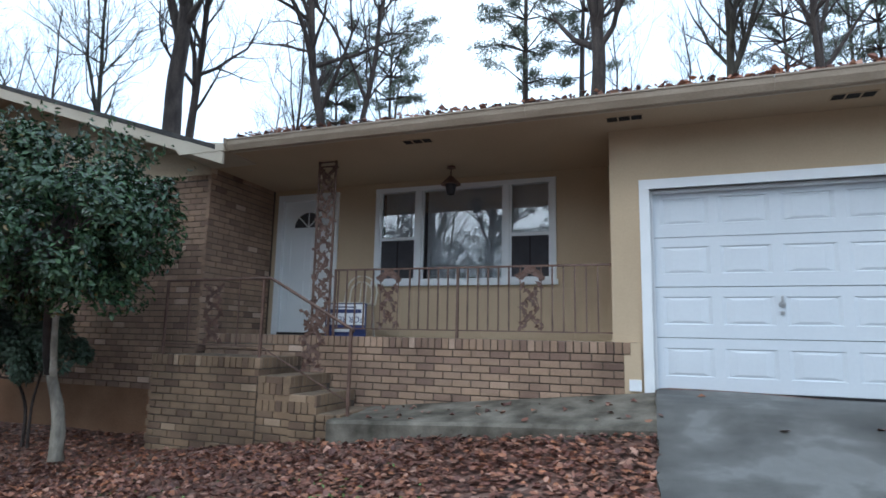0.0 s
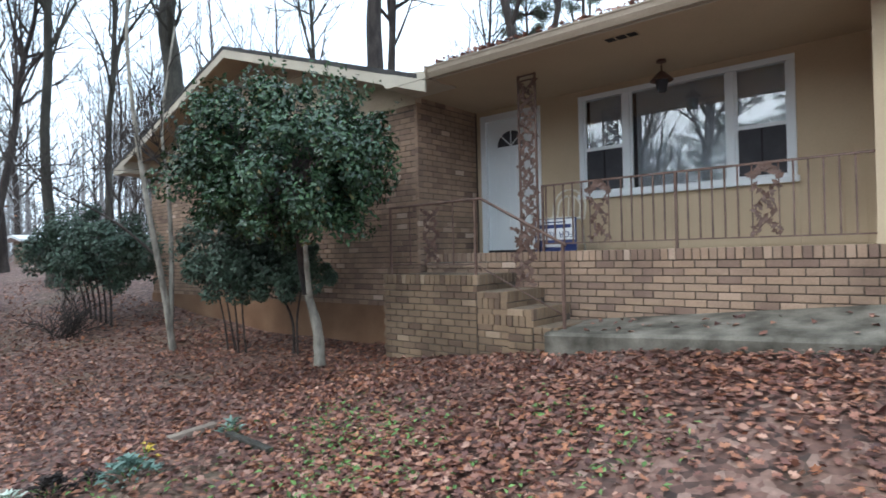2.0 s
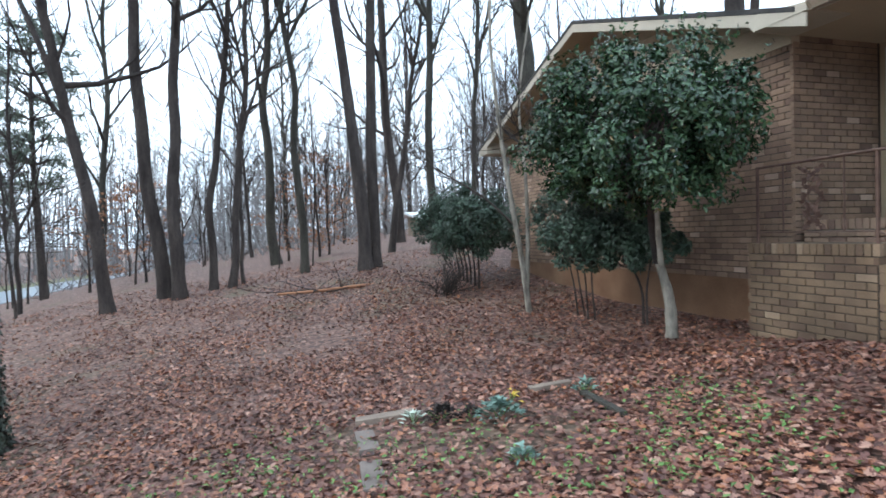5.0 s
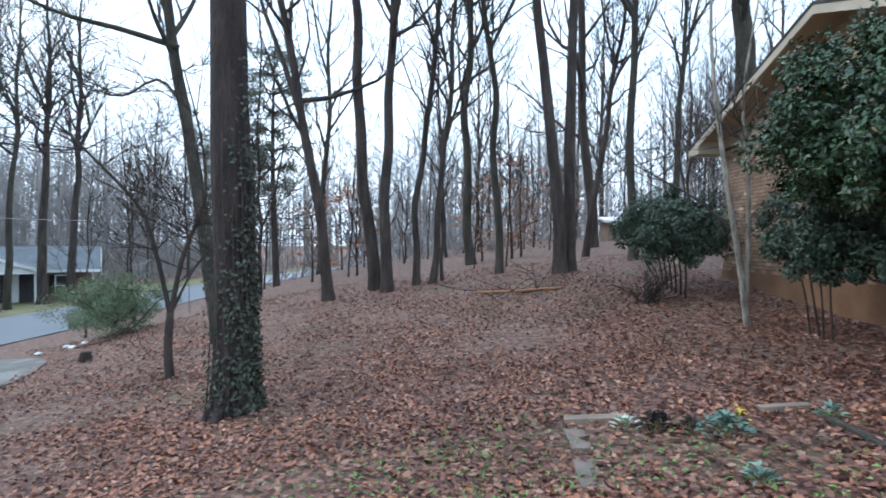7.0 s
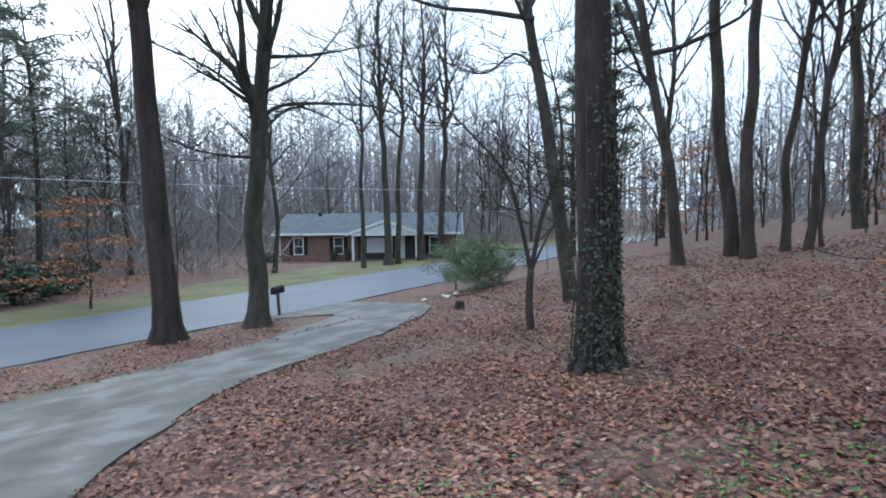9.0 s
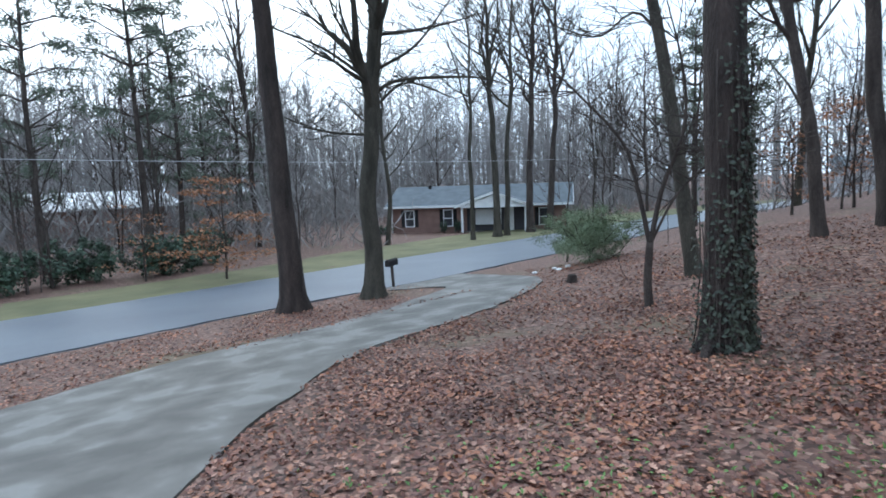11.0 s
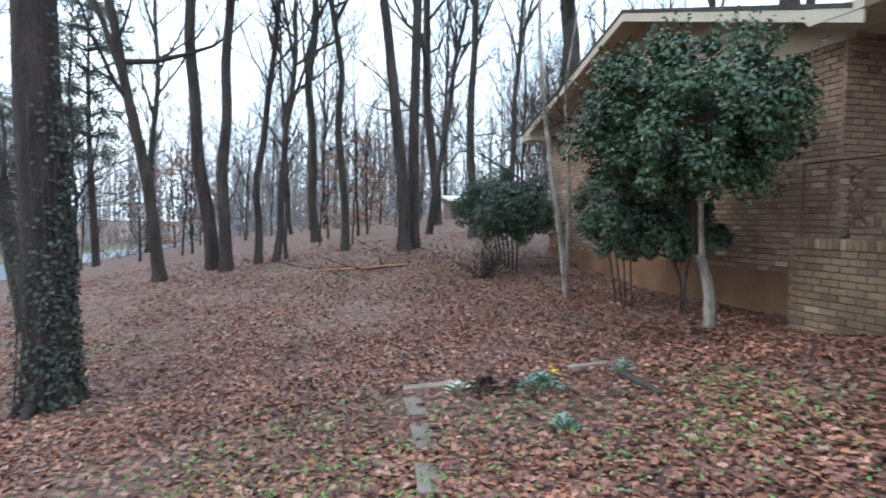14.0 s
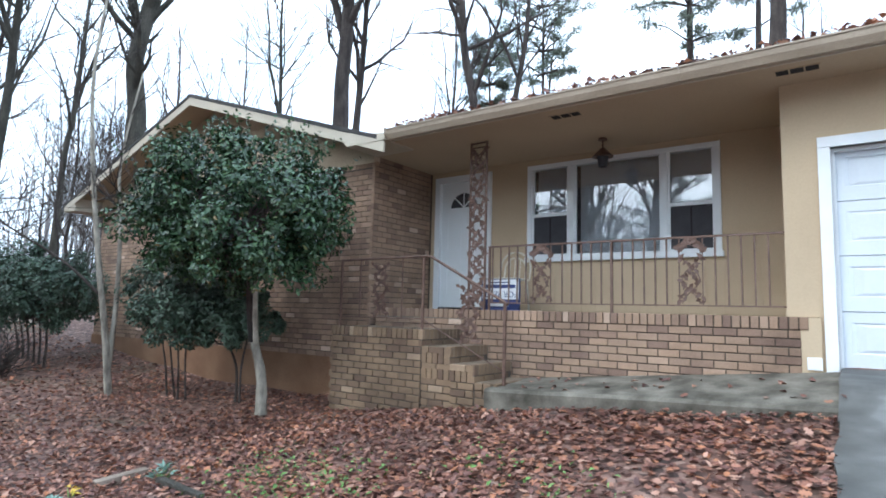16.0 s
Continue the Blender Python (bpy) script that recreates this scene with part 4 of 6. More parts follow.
BARE = "bare grey-brown hardwood in leaf litter"
BIG = "large bare hardwood with dark furrowed bark"
TREES = [
    (-8.63, -14.61, 0.014, -0.01, 0.33, 19, M_BARK3, BIG, 0.42), (-10.99, -14.07, -0.028, 0.023, 0.28, 18, M_BARK2, BIG, 0.3),
    (-16.94, -3.93, 0.033, -0.147, 0.165, 16, M_BARK, BARE, 0.3), (-18.15, -2.73, 0.01, -0.076, 0.2, 20, M_BARK, BIG, 0.45), (-17.59, -2.31, 0, -0.002, 0.175, 18, M_BARK, BARE, 0.4),
    (-18.2, -1.5, -0.001, 0.06, 0.115, 15, M_BARK, BARE, 0.3), (-23.73, 0.41, 0, -0.019, 0.19, 19, M_BARK2, BARE, 0.35), (-18.97, 1.14, -0.004, -0.067, 0.13, 17, M_BARK2, BARE, 0.4),
    (-18.08, -1.0, -0.003, 0.068, 0.11, 13, M_BARK, BARE, 0.35), (-17.35, 2.8, -0.012, -0.072, 0.195, 20, M_BARK, BIG, 0.5), (-17.69, 3.14, 0.003, 0.017, 0.185, 21, M_BARK, BIG, 0.5),
    (-21.22, 4.41, 0.035, 0.14, 0.13, 12, M_BARK, BARE, 0.4), (-18.55, 5.32, 0.001, 0.005, 0.15, 18, M_BARK2, BARE, 0.35), (-28.23, 10.09, 0.018, 0.05, 0.16, 19, M_BARK2, BARE, 0.4),
    (-31.33, -25.4, 0.008, -0.01, 0.26, 19, M_BARK2, BARE, 0.5), (-32.24, -25.3, -0.034, 0.044, 0.2, 18, M_BARK2, BARE, 0.5), (-35.16, -25.3, -0.007, 0.009, 0.28, 19, M_BARK, BARE, 0.5), (-37.35, -25.2, -0.02, 0.03, 0.26, 20, M_BARK, BARE, 0.5), (-29.0, -25.6, -0.009, 0.009, 0.16, 17, M_BARK2, BARE, 0.5),
    (-16.3, 15.2, 0.02, 0.02, 0.42, 21, M_BARK, BIG, 0.5), (-17.3, 17.0, 0.02, 0.02, 0.22, 19, M_BARK, BARE, 0.45), (-10.2, 17.0, -0.08, -0.05, 0.22, 18, M_BARK, BARE, 0.42), (-12.2, 21.0, 0.075, 0.04, 0.18, 20, M_BARK, BARE, 0.5), (-15.8, 12.5, -0.02, -0.03, 0.11, 13, M_BARK2, BARE, 0.45),
    (-2.3, 21.9, 0.015, 0, 0.4, 21, M_BARK, BIG, 0.5), (2.8, 23.8, 0, 0, 0.24, 19, M_BARK2, BARE, 0.5), (5.3, 21.4, 0.02, 0, 0.22, 18, M_BARK, BARE, 0.45), (-18.4, 8.3, 0.015, 0.03, 0.36, 19, M_BARK2, BIG, 0.38),
    (-12.95, -5.45, 0.005, -0.15, 0.17, 15, M_BARK2, BARE, 0.45),
]
# long low limbs of the two roadside trees and the leaning one
LONG = {
    1: (([(-0.2, 0.2, 5.9), (-0.82, 0.7, 6.27), (-2.23, 2.18, 6.28), (-2.9, 2.9, 6.05)], 0.07), ([(-0.2, 0.2, 7.5), (-1.38, 1.25, 7.68), (-2.4, 2.3, 8.0)], 0.06), ([(-0.2, 0.2, 6.5), (-1.16, 1.03, 7.23), (-1.9, 1.8, 8.5)], 0.06), ([(-0.1, 0.1, 6.3), (0.83, -0.64, 7.15), (1.95, -1.4, 7.7)], 0.06), ([(-0.05, 0.05, 4.75), (0.66, -0.52, 4.82), (1.4, -1.05, 5.0)], 0.05), ([(-0.2, 0.2, 5.5), (-0.93, 0.81, 6.19), (-1.9, 1.8, 5.7)], 0.05)),
    28: (([(0.03, -0.95, 6.5), (0.54, -1.99, 6.73), (1.08, -2.89, 6.85), (1.8, -3.9, 7.2), (2.4, -5.0, 7.3)], 0.07), ([(0.0, -0.7, 5.0), (0.2, -1.31, 5.74), (0.55, -2.01, 5.3), (1.0, -2.8, 5.6)], 0.04)),
}
FEET = []
for i, (x, y, lx, ly, r, tall, bark, label, first) in enumerate(TREES):
    made = tree(x, y, (lx, ly), r, tall, 100 + i, bark, label, first=first, limbs=20 if r > 0.2 else 18, flare=1.75 if r > 0.2 else 1.4, forks=0 if i < 2 else None)
    if i < 2:
        FEET.append((made, r, bark))
    for pts, lr in LONG.get(i, ()):
        s, path, rl = Soup(), spline(pts, 12), random.Random(i)
        s.tube(path, np.linspace(lr, 0.015, 12), 6)
        for j in range(16):
            m = rl.randint(3, 11)
            limb(s, rl, path[m], (rl.gauss(0, 1), rl.gauss(0, 1), rl.gauss(0.4, 0.5)), rl.uniform(0.5, 1.8), 0.014, 1, 4, 0.05)
        part("long_limb", s, bark, made)

# the near tree, ivy round its foot
big = tree(-7.37, -3.08, (0.006, -0.018), 0.27, 20, 7, M_BARK3, "large tree with ivy climbing its dark trunk", first=0.34, limbs=18, flare=1.25)
rg = np.random.default_rng(3)
k = 1700
zz = rg.beta(1.0, 2.0, k) * 4.6
front = rg.random(k) < 0.3
ang = np.where(front, rg.normal(0.3, 1.0, k), rg.normal(1.45, 0.5, k))
zz = np.where(front, zz * 0.55, zz)
rad = 0.275 * 1.02 * (1 + 0.25 * np.exp(-zz / 0.35)) + rg.uniform(0, 0.07, k)
cen = np.stack([rad * np.cos(ang) + 0.006 * zz, rad * np.sin(ang) - 0.018 * zz, zz], 1)
out = np.stack([np.cos(ang), np.sin(ang), np.full(k, 0.3)], 1) + rg.normal(0, 0.4, (k, 3))
s = Soup()
s.leaves(cen, np.cross(out, rg.normal(0, 1, (k, 3))), out, rg.uniform(0.035, 0.08, k), rg.uniform(0.03, 0.06, k))
part("ivy", s, material("ivy_leaf", (0.028, 0.034, 0.024), (0.07, 0.08, 0.055), 3, 0.6, 0.1, 60, piece="island", spread=0.5), big, "dull green ivy")
s = Soup()
for i in range(40):
    a = rg.normal(0.9, 1.0)
    top = rg.uniform(0.8, 3.6)
    zs = np.linspace(0, top, 8)
    aa = a + np.cumsum(rg.normal(0, 0.07, 8))
    rr = 0.285 * (1 + 0.25 * np.exp(-zs / 0.35))
    s.tube(np.stack([rr * np.cos(aa) + 0.006 * zs, rr * np.sin(aa) - 0.018 * zs, zs], 1), np.full(8, 0.008), 5)
part("vine", s, M_BARK, big)

# roots spreading from the feet of the big trees
def roots(t, r, seed, mat, count):
    rr, base = random.Random(seed), t.matrix_world.translation
    for i in range(count):
        a = i * 6.283 / count + rr.uniform(-0.4, 0.4)
        run, pts = rr.uniform(0.2, 0.5), []
        for f in np.linspace(0, 1, 7):
            d = r * 0.75 + run * f
            x, y = d * math.cos(a + 0.3 * f), d * math.sin(a + 0.3 * f)
            ground_z = float(height(base.x + x, base.y + y)) - base.z
            pts.append((x, y, ground_z + 0.2 * (1 - f) ** 2.0 - 0.06 * f))
        s = Soup()
        s.tube(pts, np.linspace(r * 0.34, 0.015, 7), 7)
        part("root", s, mat, t)


roots(big, 0.29, 1, M_BARK3, 6)
for t, r, mat in FEET:
    roots(t, r, 3, mat, 6)

# forked sapling between the big tree and the street
sap = thing("forked_sapling", "slender forked sapling with spreading bare twigs", "tree", "bare trees", pose(-10.03, -5.19, float(height(-10.03, -5.19))))
s = Soup()
s.tube(spline([(0, 0, -0.1), (0.02, -0.03, 0.5), (0.0, 0.0, 1.15)], 8), np.linspace(0.085, 0.066, 8), 8)
part("trunk", s, M_BARK, sap)
rg2 = random.Random(11)
for pts, r in (([(0, 0, 1.1), (0.02, -0.2, 2.0), (0.1, -0.45, 2.9), (0.42, -1.15, 3.8), (0.7, -1.75, 4.5)], 0.05), ([(0, 0, 1.1), (-0.1, 0.17, 2.1), (-0.2, 0.5, 3.1), (-0.2, 0.46, 4.1), (-0.1, 0.2, 5.3)], 0.052), ([(0, 0, 1.1), (-0.15, 0.35, 1.9), (-0.35, 0.75, 2.4), (-0.5, 1.3, 2.8)], 0.026)):
    s, twigs = Soup(), Soup()
    path = spline(pts, 14)
    s.tube(path, np.linspace(r, 0.012, 14), 6)
    for i in range(22):
        j = rg2.randint(4, 13)
        limb(twigs, rg2, path[j], (rg2.gauss(0, 1), rg2.gauss(0, 1), rg2.gauss(0.3, 0.4)), rg2.uniform(0.6, 1.9), 0.012, 1, 4, 0.05)
    tagged(part("twig_mass", twigs, M_BARK, part("branch", s, M_BARK, sap)), kind="stuff")

# pale crooked tree by the gable, with two stems
birch = thing("pale_tree", "pale crooked double-stemmed tree beside the wall", "tree", "bare trees", pose(-9.75, 4.5, float(height(-9.75, 4.5))))
for pts, r in (([(0, 0, -0.1), (-0.02, -0.12, 0.9), (-0.1, -0.3, 2.2), (-0.2, -0.45, 3.6), (-0.25, -0.55, 5.2), (-0.3, -0.4, 7.0)], 0.064), ([(0, -0.05, 0.4), (-0.02, 0.0, 1.4), (0.03, -0.05, 2.6), (-0.05, -0.1, 3.8), (0.05, 0.1, 5.4)], 0.05), ([(-0.05, -0.2, 1.55), (-0.35, -0.7, 2.1), (-0.7, -1.3, 2.55), (-1.1, -1.9, 3.0)], 0.025)):
    s, twigs = Soup(), Soup()
    path = spline(pts, 18)
    s.tube(path, np.linspace(r, r * 0.3, 18), 8)
    for i in range(11):
        j = rg2.randint(9, 17)
        limb(twigs, rg2, path[j], (rg2.gauss(0, 1), rg2.gauss(0, 1), rg2.gauss(0.7, 0.4)), rg2.uniform(0.5, 1.5), 0.011, 1, 4, 0.1)
    tagged(part("twig_mass", twigs, M_BARK, part("stem", s, M_PALE if r > 0.03 else M_BARK, birch)), kind="stuff")


# woods: eight kinds, repeated
def clear(x, y):
    house = -17 < x < 9 and 3 < y < 17
    street = -27.5 < y < -13 and x > -70 or (x < -45 and abs(y - (-19 + (-x - 45) * 0.42)) < 7)
    other = -50 < x < -26 and -43 < y < -22
    drive = -18 < x < 8 and -14.5 < y < 6
    return not (house or street or other or drive)


kinds = []
for i in range(8):
    kinds.append(tree(-60 - i * 3, 30, (random.Random(i).gauss(0, 0.03), random.Random(i + 50).gauss(0, 0.03)), 0.10 + 0.018 * i, 15 + i, 300 + i, (M_BARK, M_BARK2)[i % 2], BARE, "woodland trees", limbs=19, first=0.24, level=2, reach=0.23))
rg3 = random.Random(21)
count = 0
while count < 95:
    a, d = radians(rg3.uniform(-25, 235)), 27 + 53 * rg3.random() ** 0.8
    x, y = -math.sin(a) * d, math.cos(a) * d
    behind = a < radians(48)
    if not clear(x, y) or (radians(45) < a < radians(112) and rg3.random() < 0.5) or (a > radians(122) and rg3.random() < 0.45) or (behind and rg3.random() < 0.6) or (d < 34 and rg3.random() < 0.5):
        continue
    copy_thing(kinds[count % 8], pose(x, y, float(height(x, y)) - 0.05, 0, 0, rg3.uniform(0, 360)) @ Matrix.Diagonal((*[rg3.uniform(0.75, 1.15)] * 3, 1)))
    count += 1

# understorey: thin saplings
thin = [tree(-70 - i * 2, 34, (rg3.gauss(0, 0.05), rg3.gauss(0, 0.05)), 0.035 + 0.008 * i, 5.5 + 1.2 * i, 400 + i, M_BARK, "thin bare understorey sapling", "understorey saplings", limbs=12, first=0.2, level=1, reach=0.3, name="sapling") for i in range(4)]
count = 0
while count < 120:
    a, d = radians(rg3.uniform(45, 190)), 17 + 40 * rg3.random()
    x, y = -math.sin(a) * d, math.cos(a) * d
    if not clear(x, y):
        continue
    copy_thing(thin[count % 4], pose(x, y, float(height(x, y)) - 0.05, 0, 0, rg3.uniform(0, 360)) @ Matrix.Diagonal((*[rg3.uniform(0.7, 1.3)] * 3, 1)))
    count += 1


# far woods, past counting
def far_woods():
    s = Soup()
    r = random.Random(77)
    for i in range(2000):
        a, d = radians(r.uniform(40, 240)), r.uniform(70, 150)
        x, y = -math.sin(a) * d, math.cos(a) * d
        z, tall = float(height(x, y)) - 0.2, r.uniform(13, 21)
        if radians(50) < a < radians(112) and r.random() < 0.55:
            continue
        lx, ly = r.gauss(0, 0.6), r.gauss(0, 0.6)
        s.tube([(x, y, z), (x + lx * 0.4, y + ly * 0.4, z + tall * 0.5), (x + lx, y + ly, z + tall)], [r.uniform(0.12, 0.28), 0.12, 0.02], 4)
        for _ in range(18 if a < 1.95 else 25):
            f = r.uniform(0.16, 0.95)
            p = np.array((x + lx * f, y + ly * f, z + tall * f))
            q = p + np.array((r.gauss(0, 1.6), r.gauss(0, 1.6), r.uniform(0.3, 2.8)))
            q2 = q + np.array((r.gauss(0, 1.0), r.gauss(0, 1.0), r.uniform(0.2, 1.8)))
            s.tube([p, q, q2], [0.055, 0.035, 0.012], 3)
    return s


tagged(new("far_woods", far_woods().mesh("far_woods", M_HAZEWOOD)), "distant bare woods with haze put into their pale grey", "woods", "", "stuff")
far_brush = Soup()
r = np.random.default_rng(9)
k = 100000
a, d = np.radians(r.uniform(48, 225, k)), r.uniform(38, 120, k)
x, y = -np.sin(a) * d, np.cos(a) * d
ok = (~((a > 0.87) & (a < 1.95) & (r.random(k) < np.where(a < 1.35, 0.62, 0.36)))) & (~((y > -28) & (y < -13))) & ~((x > -50) & (x < -26) & (y < -22) & (y > -43))
x, y = x[ok], y[ok]
k = len(x)
z = height(x, y)
zz = z + np.where(r.random(k) < 0.5, r.beta(1.1, 1.7, k) * 14, r.beta(1, 1.6, k) * 4.5)
w = np.stack([r.normal(0, 0.5, k), r.normal(0, 0.5, k), r.uniform(0.4, 1, k)], 1)
far_brush.leaves(np.stack([x, y, zz], 1), w, r.normal(0, 1, (k, 3)), r.uniform(0.8, 2.6, k), r.uniform(0.02, 0.075, k))
# the brush takes the same haze-lightened colour as the far woods
tagged(new("brush", far_brush.mesh("brush", M_HAZEWOOD)), "tangled bare brush under the far trees", "brush", "", "stuff")


# evergreens: clumps of needles on limbs
def evergreen(x, y, trunk_r, tall, crown, mat, seed, name, label, lo=0.55, tufts=330, spread=1.0, size=0.55, group="evergreens"):
    r = np.random.default_rng(seed)
    rr = random.Random(seed)
    t = thing(name, label, "tree", group, pose(x, y, float(height(x, y))))
    path = spline([(0, 0, -0.2), (r.normal(0, 0.2), r.normal(0, 0.2), tall * 0.5), (r.normal(0, 0.3), r.normal(0, 0.3), tall)], 14)
    s = Soup()
    s.tube(path, np.linspace(trunk_r, 0.03, 14), 8)
    part("trunk", s, M_BARK, t)
    s, n = Soup(), Soup()
    for i in range(44):
        f = lo + (1 - lo) * (i + 0.5) / 44
        p = path[min(int(f * 13), 13)]
        g = 1 - (f - lo) / (1 - lo)
        a = i * 2.4 + r.normal(0, 0.3)
        L = crown * spread * (0.3 + 0.8 * math.sqrt(max(math.sin(math.pi * min(g * 0.85 + 0.08, 1)), 0.02))) * r.uniform(0.4, 1.1)
        end = p + np.array((math.cos(a) * L, math.sin(a) * L, L * r.uniform(0.05, 0.4)))
        mid = (p + end) / 2 + np.array((0, 0, 0.1 * L))
        s.tube([p, mid, end], [0.05, 0.035, 0.01], 4)
        k = tufts // 4
        u = (1.05 - 0.5 * r.random(k) ** 1.8)[:, None]
        c = p + (end - p) * u + r.normal(0, size * 0.42, (k, 3)) * np.array((1, 1, 0.75))
        w = r.normal(0, 1, (k, 3)) + np.array((0, 0, 0.35))
        n.leaves(c, w, r.normal(0, 1, (k, 3)), r.uniform(0.25, 0.6, k) * size / 0.55, r.uniform(0.03, 0.09, k) * size / 0.55)
    part("crown", s, M_BARK, t)
    part("needles", n, mat, t)
    return t


for i, (x, y, tr_, tall, crown, lo) in enumerate(((-15.0, 30.5, 0.22, 19, 2.7, 0.7), (-5.3, 25.5, 0.25, 21, 2.4, 0.55), (7.2, 35.3, 0.25, 20, 3.6, 0.68), (-18.6, 30.8, 0.2, 17, 1.7, 0.72), (-3.4, 29.8, 0.25, 24, 2.3, 0.6), (10.5, 33, 0.2, 19, 2.6, 0.7), (-11.8, -33.7, 0.22, 17, 2.8, 0.45), (-14.5, -36, 0.2, 15, 2.8, 0.3), (-19.9, -43.5, 0.25, 12, 3.2, 0.15), (-24, -47, 0.25, 13, 3.0, 0.15), (-30.5, -9.6, 0.2, 13, 2.0, 0.4), (-36, -14, 0.2, 12, 2.0, 0.3), (-7.5, -36, 0.22, 16, 2.8, 0.25))):
    evergreen(x, y, tr_, tall, crown, M_PINE, 500 + i, "pine_tree", "tall pine with tufts of dull green needles", lo, tufts=560 if y > 0 else 300, size=0.42 if y > 0 else 0.55)


# russet leaves that still cling to small trees
def russet(x, y, tall, seed, k, reach):
    r = np.random.default_rng(seed)
    t = tree(x, y, (0, 0), 0.05, tall, seed, M_BARK, "small beech holding russet winter leaves", "russet-leaved trees", limbs=14, first=0.15, level=1, reach=reach, name="russet_tree")
    s = Soup()
    sprays = 34
    a, f = r.uniform(0, 2 * np.pi, sprays), r.uniform(0.12, 0.95, sprays)
    d = tall * reach * np.sqrt(r.uniform(0.05, 1, sprays)) * (1.15 - 0.7 * f)
    hub = np.stack([d * np.cos(a), d * np.sin(a), f * tall], 1)
    c = hub[r.integers(0, sprays, k)] + r.normal(0, 1, (k, 3)) * np.array((0.34, 0.34, 0.07)) * tall / 4.5
    s.leaves(c, r.normal(0, 1, (k, 3)) * np.array((1, 1, 0.4)), r.normal(0, 0.5, (k, 3)) + np.array((0, 0, 1)), r.uniform(0.09, 0.18, k), r.uniform(0.05, 0.1, k))
    tagged(part("leaf_mass", s, M_RUSSET, t), kind="stuff")


for i, (x, y, tall, k, reach) in enumerate(((-11.6, -24.6, 4.6, 2000, 0.46), (-25.6, 2.6, 4.6, 1100, 0.34), (-25.2, -4.5, 4.2, 800, 0.42), (-24.6, -6.3, 3.6, 500, 0.4), (-25.5, 0.9, 3.8, 700, 0.4), (-9.5, -28.0, 3.6, 500, 0.45), (-31, 5.5, 4.5, 350, 0.4))):
    russet(x, y, tall, 600 + i, k, reach)


# ---- shrubs ----
def leafy(name, label, x, y, crown, centre, stems, mat, seed, k, leaf, group="", trunk_r=0.05, lumps=46, bark=M_PALE, fill=0.35, shoots=0, thin=1.0, spread=(0.35, 0.98), clump=(0.12, 0.38)):
    """A bush: stems from the ground, and many clumps of leaves on an uneven crown (half sizes crown, centre relative to the foot)."""
    r = np.random.default_rng(seed)
    rr = random.Random(seed)
    t = thing(name, label, "shrub", group, pose(x, y, float(height(x, y))))
    c0, ax = np.array(centre, float), np.array(crown, float)
    turn, tilt = np.arange(lumps) * 2.39996, 1 - 2 * (np.arange(lumps) + 0.5) / lumps
    flat = np.sqrt(1 - tilt ** 2)
    dirs = np.stack([flat * np.cos(turn), flat * np.sin(turn), tilt], 1) + r.normal(0, 0.12, (lumps, 3))
    dirs /= np.linalg.norm(dirs, axis=1)[:, None]
    lump = c0 + dirs * ax * r.uniform(*spread, lumps)[:, None]
    size = r.uniform(*clump, lumps) * ax.min()
    which = r.integers(0, lumps, k)
    v = r.normal(0, 1, (k, 3))
    v /= np.linalg.norm(v, axis=1)[:, None]
    shell = np.where(r.random(k) < fill, r.uniform(0.2, 1, k), r.uniform(0.8, 1.12, k))
    pos = lump[which] + v * (size[which] * shell)[:, None]
    s = Soup()
    out = 0.8 * v + 0.4 * dirs[which] + np.array((0, 0, 0.8)) + r.normal(0, 0.45, (k, 3))
    way = np.cross(out, r.normal(0, 1, (k, 3))) + 0.7 * v - np.array((0, 0, 0.1))
    s.leaves(pos, way, out, r.uniform(0.7, 1.25, k) * leaf, r.uniform(0.38, 0.55, k) * leaf * thin)
    for i in range(shoots):
        a = r.normal(0, 0.5, 2)
        a *= min(1.0, 0.85 / (np.hypot(*a) + 1e-6))
        foot = c0 + np.array((a[0], a[1], 0.92 * math.sqrt(1 - a[0] ** 2 - a[1] ** 2))) * ax
        tip = foot + np.array((a[0] * 0.35, a[1] * 0.35, r.uniform(0.12, 0.34)))
        q = 16
        u = np.linspace(0, 1, q)[:, None]
        s.leaves(foot + (tip - foot) * u + r.normal(0, 0.025, (q, 3)), r.normal(0, 1, (q, 3)) + np.array((0, 0, 0.8)), r.normal(0, 1, (q, 3)), np.full(q, leaf * 0.9), np.full(q, leaf * 0.4))
    part("foliage", s, mat, t)
    s = Soup()
    for i in range(min(lumps, 40)):
        a = c0 - np.array((0, 0, ax[2] * 0.6)) + r.normal(0, 0.08, 3)
        m = (a + lump[i]) / 2 + r.normal(0, 0.08, 3)
        s.tube([a, m, lump[i]], [trunk_r * 0.5, trunk_r * 0.3, 0.006], 5)
    part("crown", s, M_BARK, t)
    for pts, rad in stems:
        s = Soup()
        path = spline(pts, 12)
        s.tube(path, np.linspace(rad, rad * 0.6, 12) * (1 + 0.05 * np.sin(np.arange(12) * 2.1)), 9)
        part("stem", s, bark, t)
    return t


leafy("camellia_bush", "large glossy evergreen bush on a pale bare trunk", -6.35, 4.85, (1.7, 1.25, 1.0), (-0.14, -0.5, 2.62), [([(0, 0, -0.1), (0.03, -0.05, 0.5), (-0.08, -0.12, 1.0)], 0.085), ([(-0.05, -0.1, 0.9), (0.15, -0.3, 1.5), (0.3, -0.4, 2.0)], 0.04)], M_GREEN, 31, 31000, 0.082, trunk_r=0.06, lumps=190, shoots=46, spread=(0.5, 1.04), clump=(0.09, 0.27), fill=0.25)
bush_trunk = Soup()
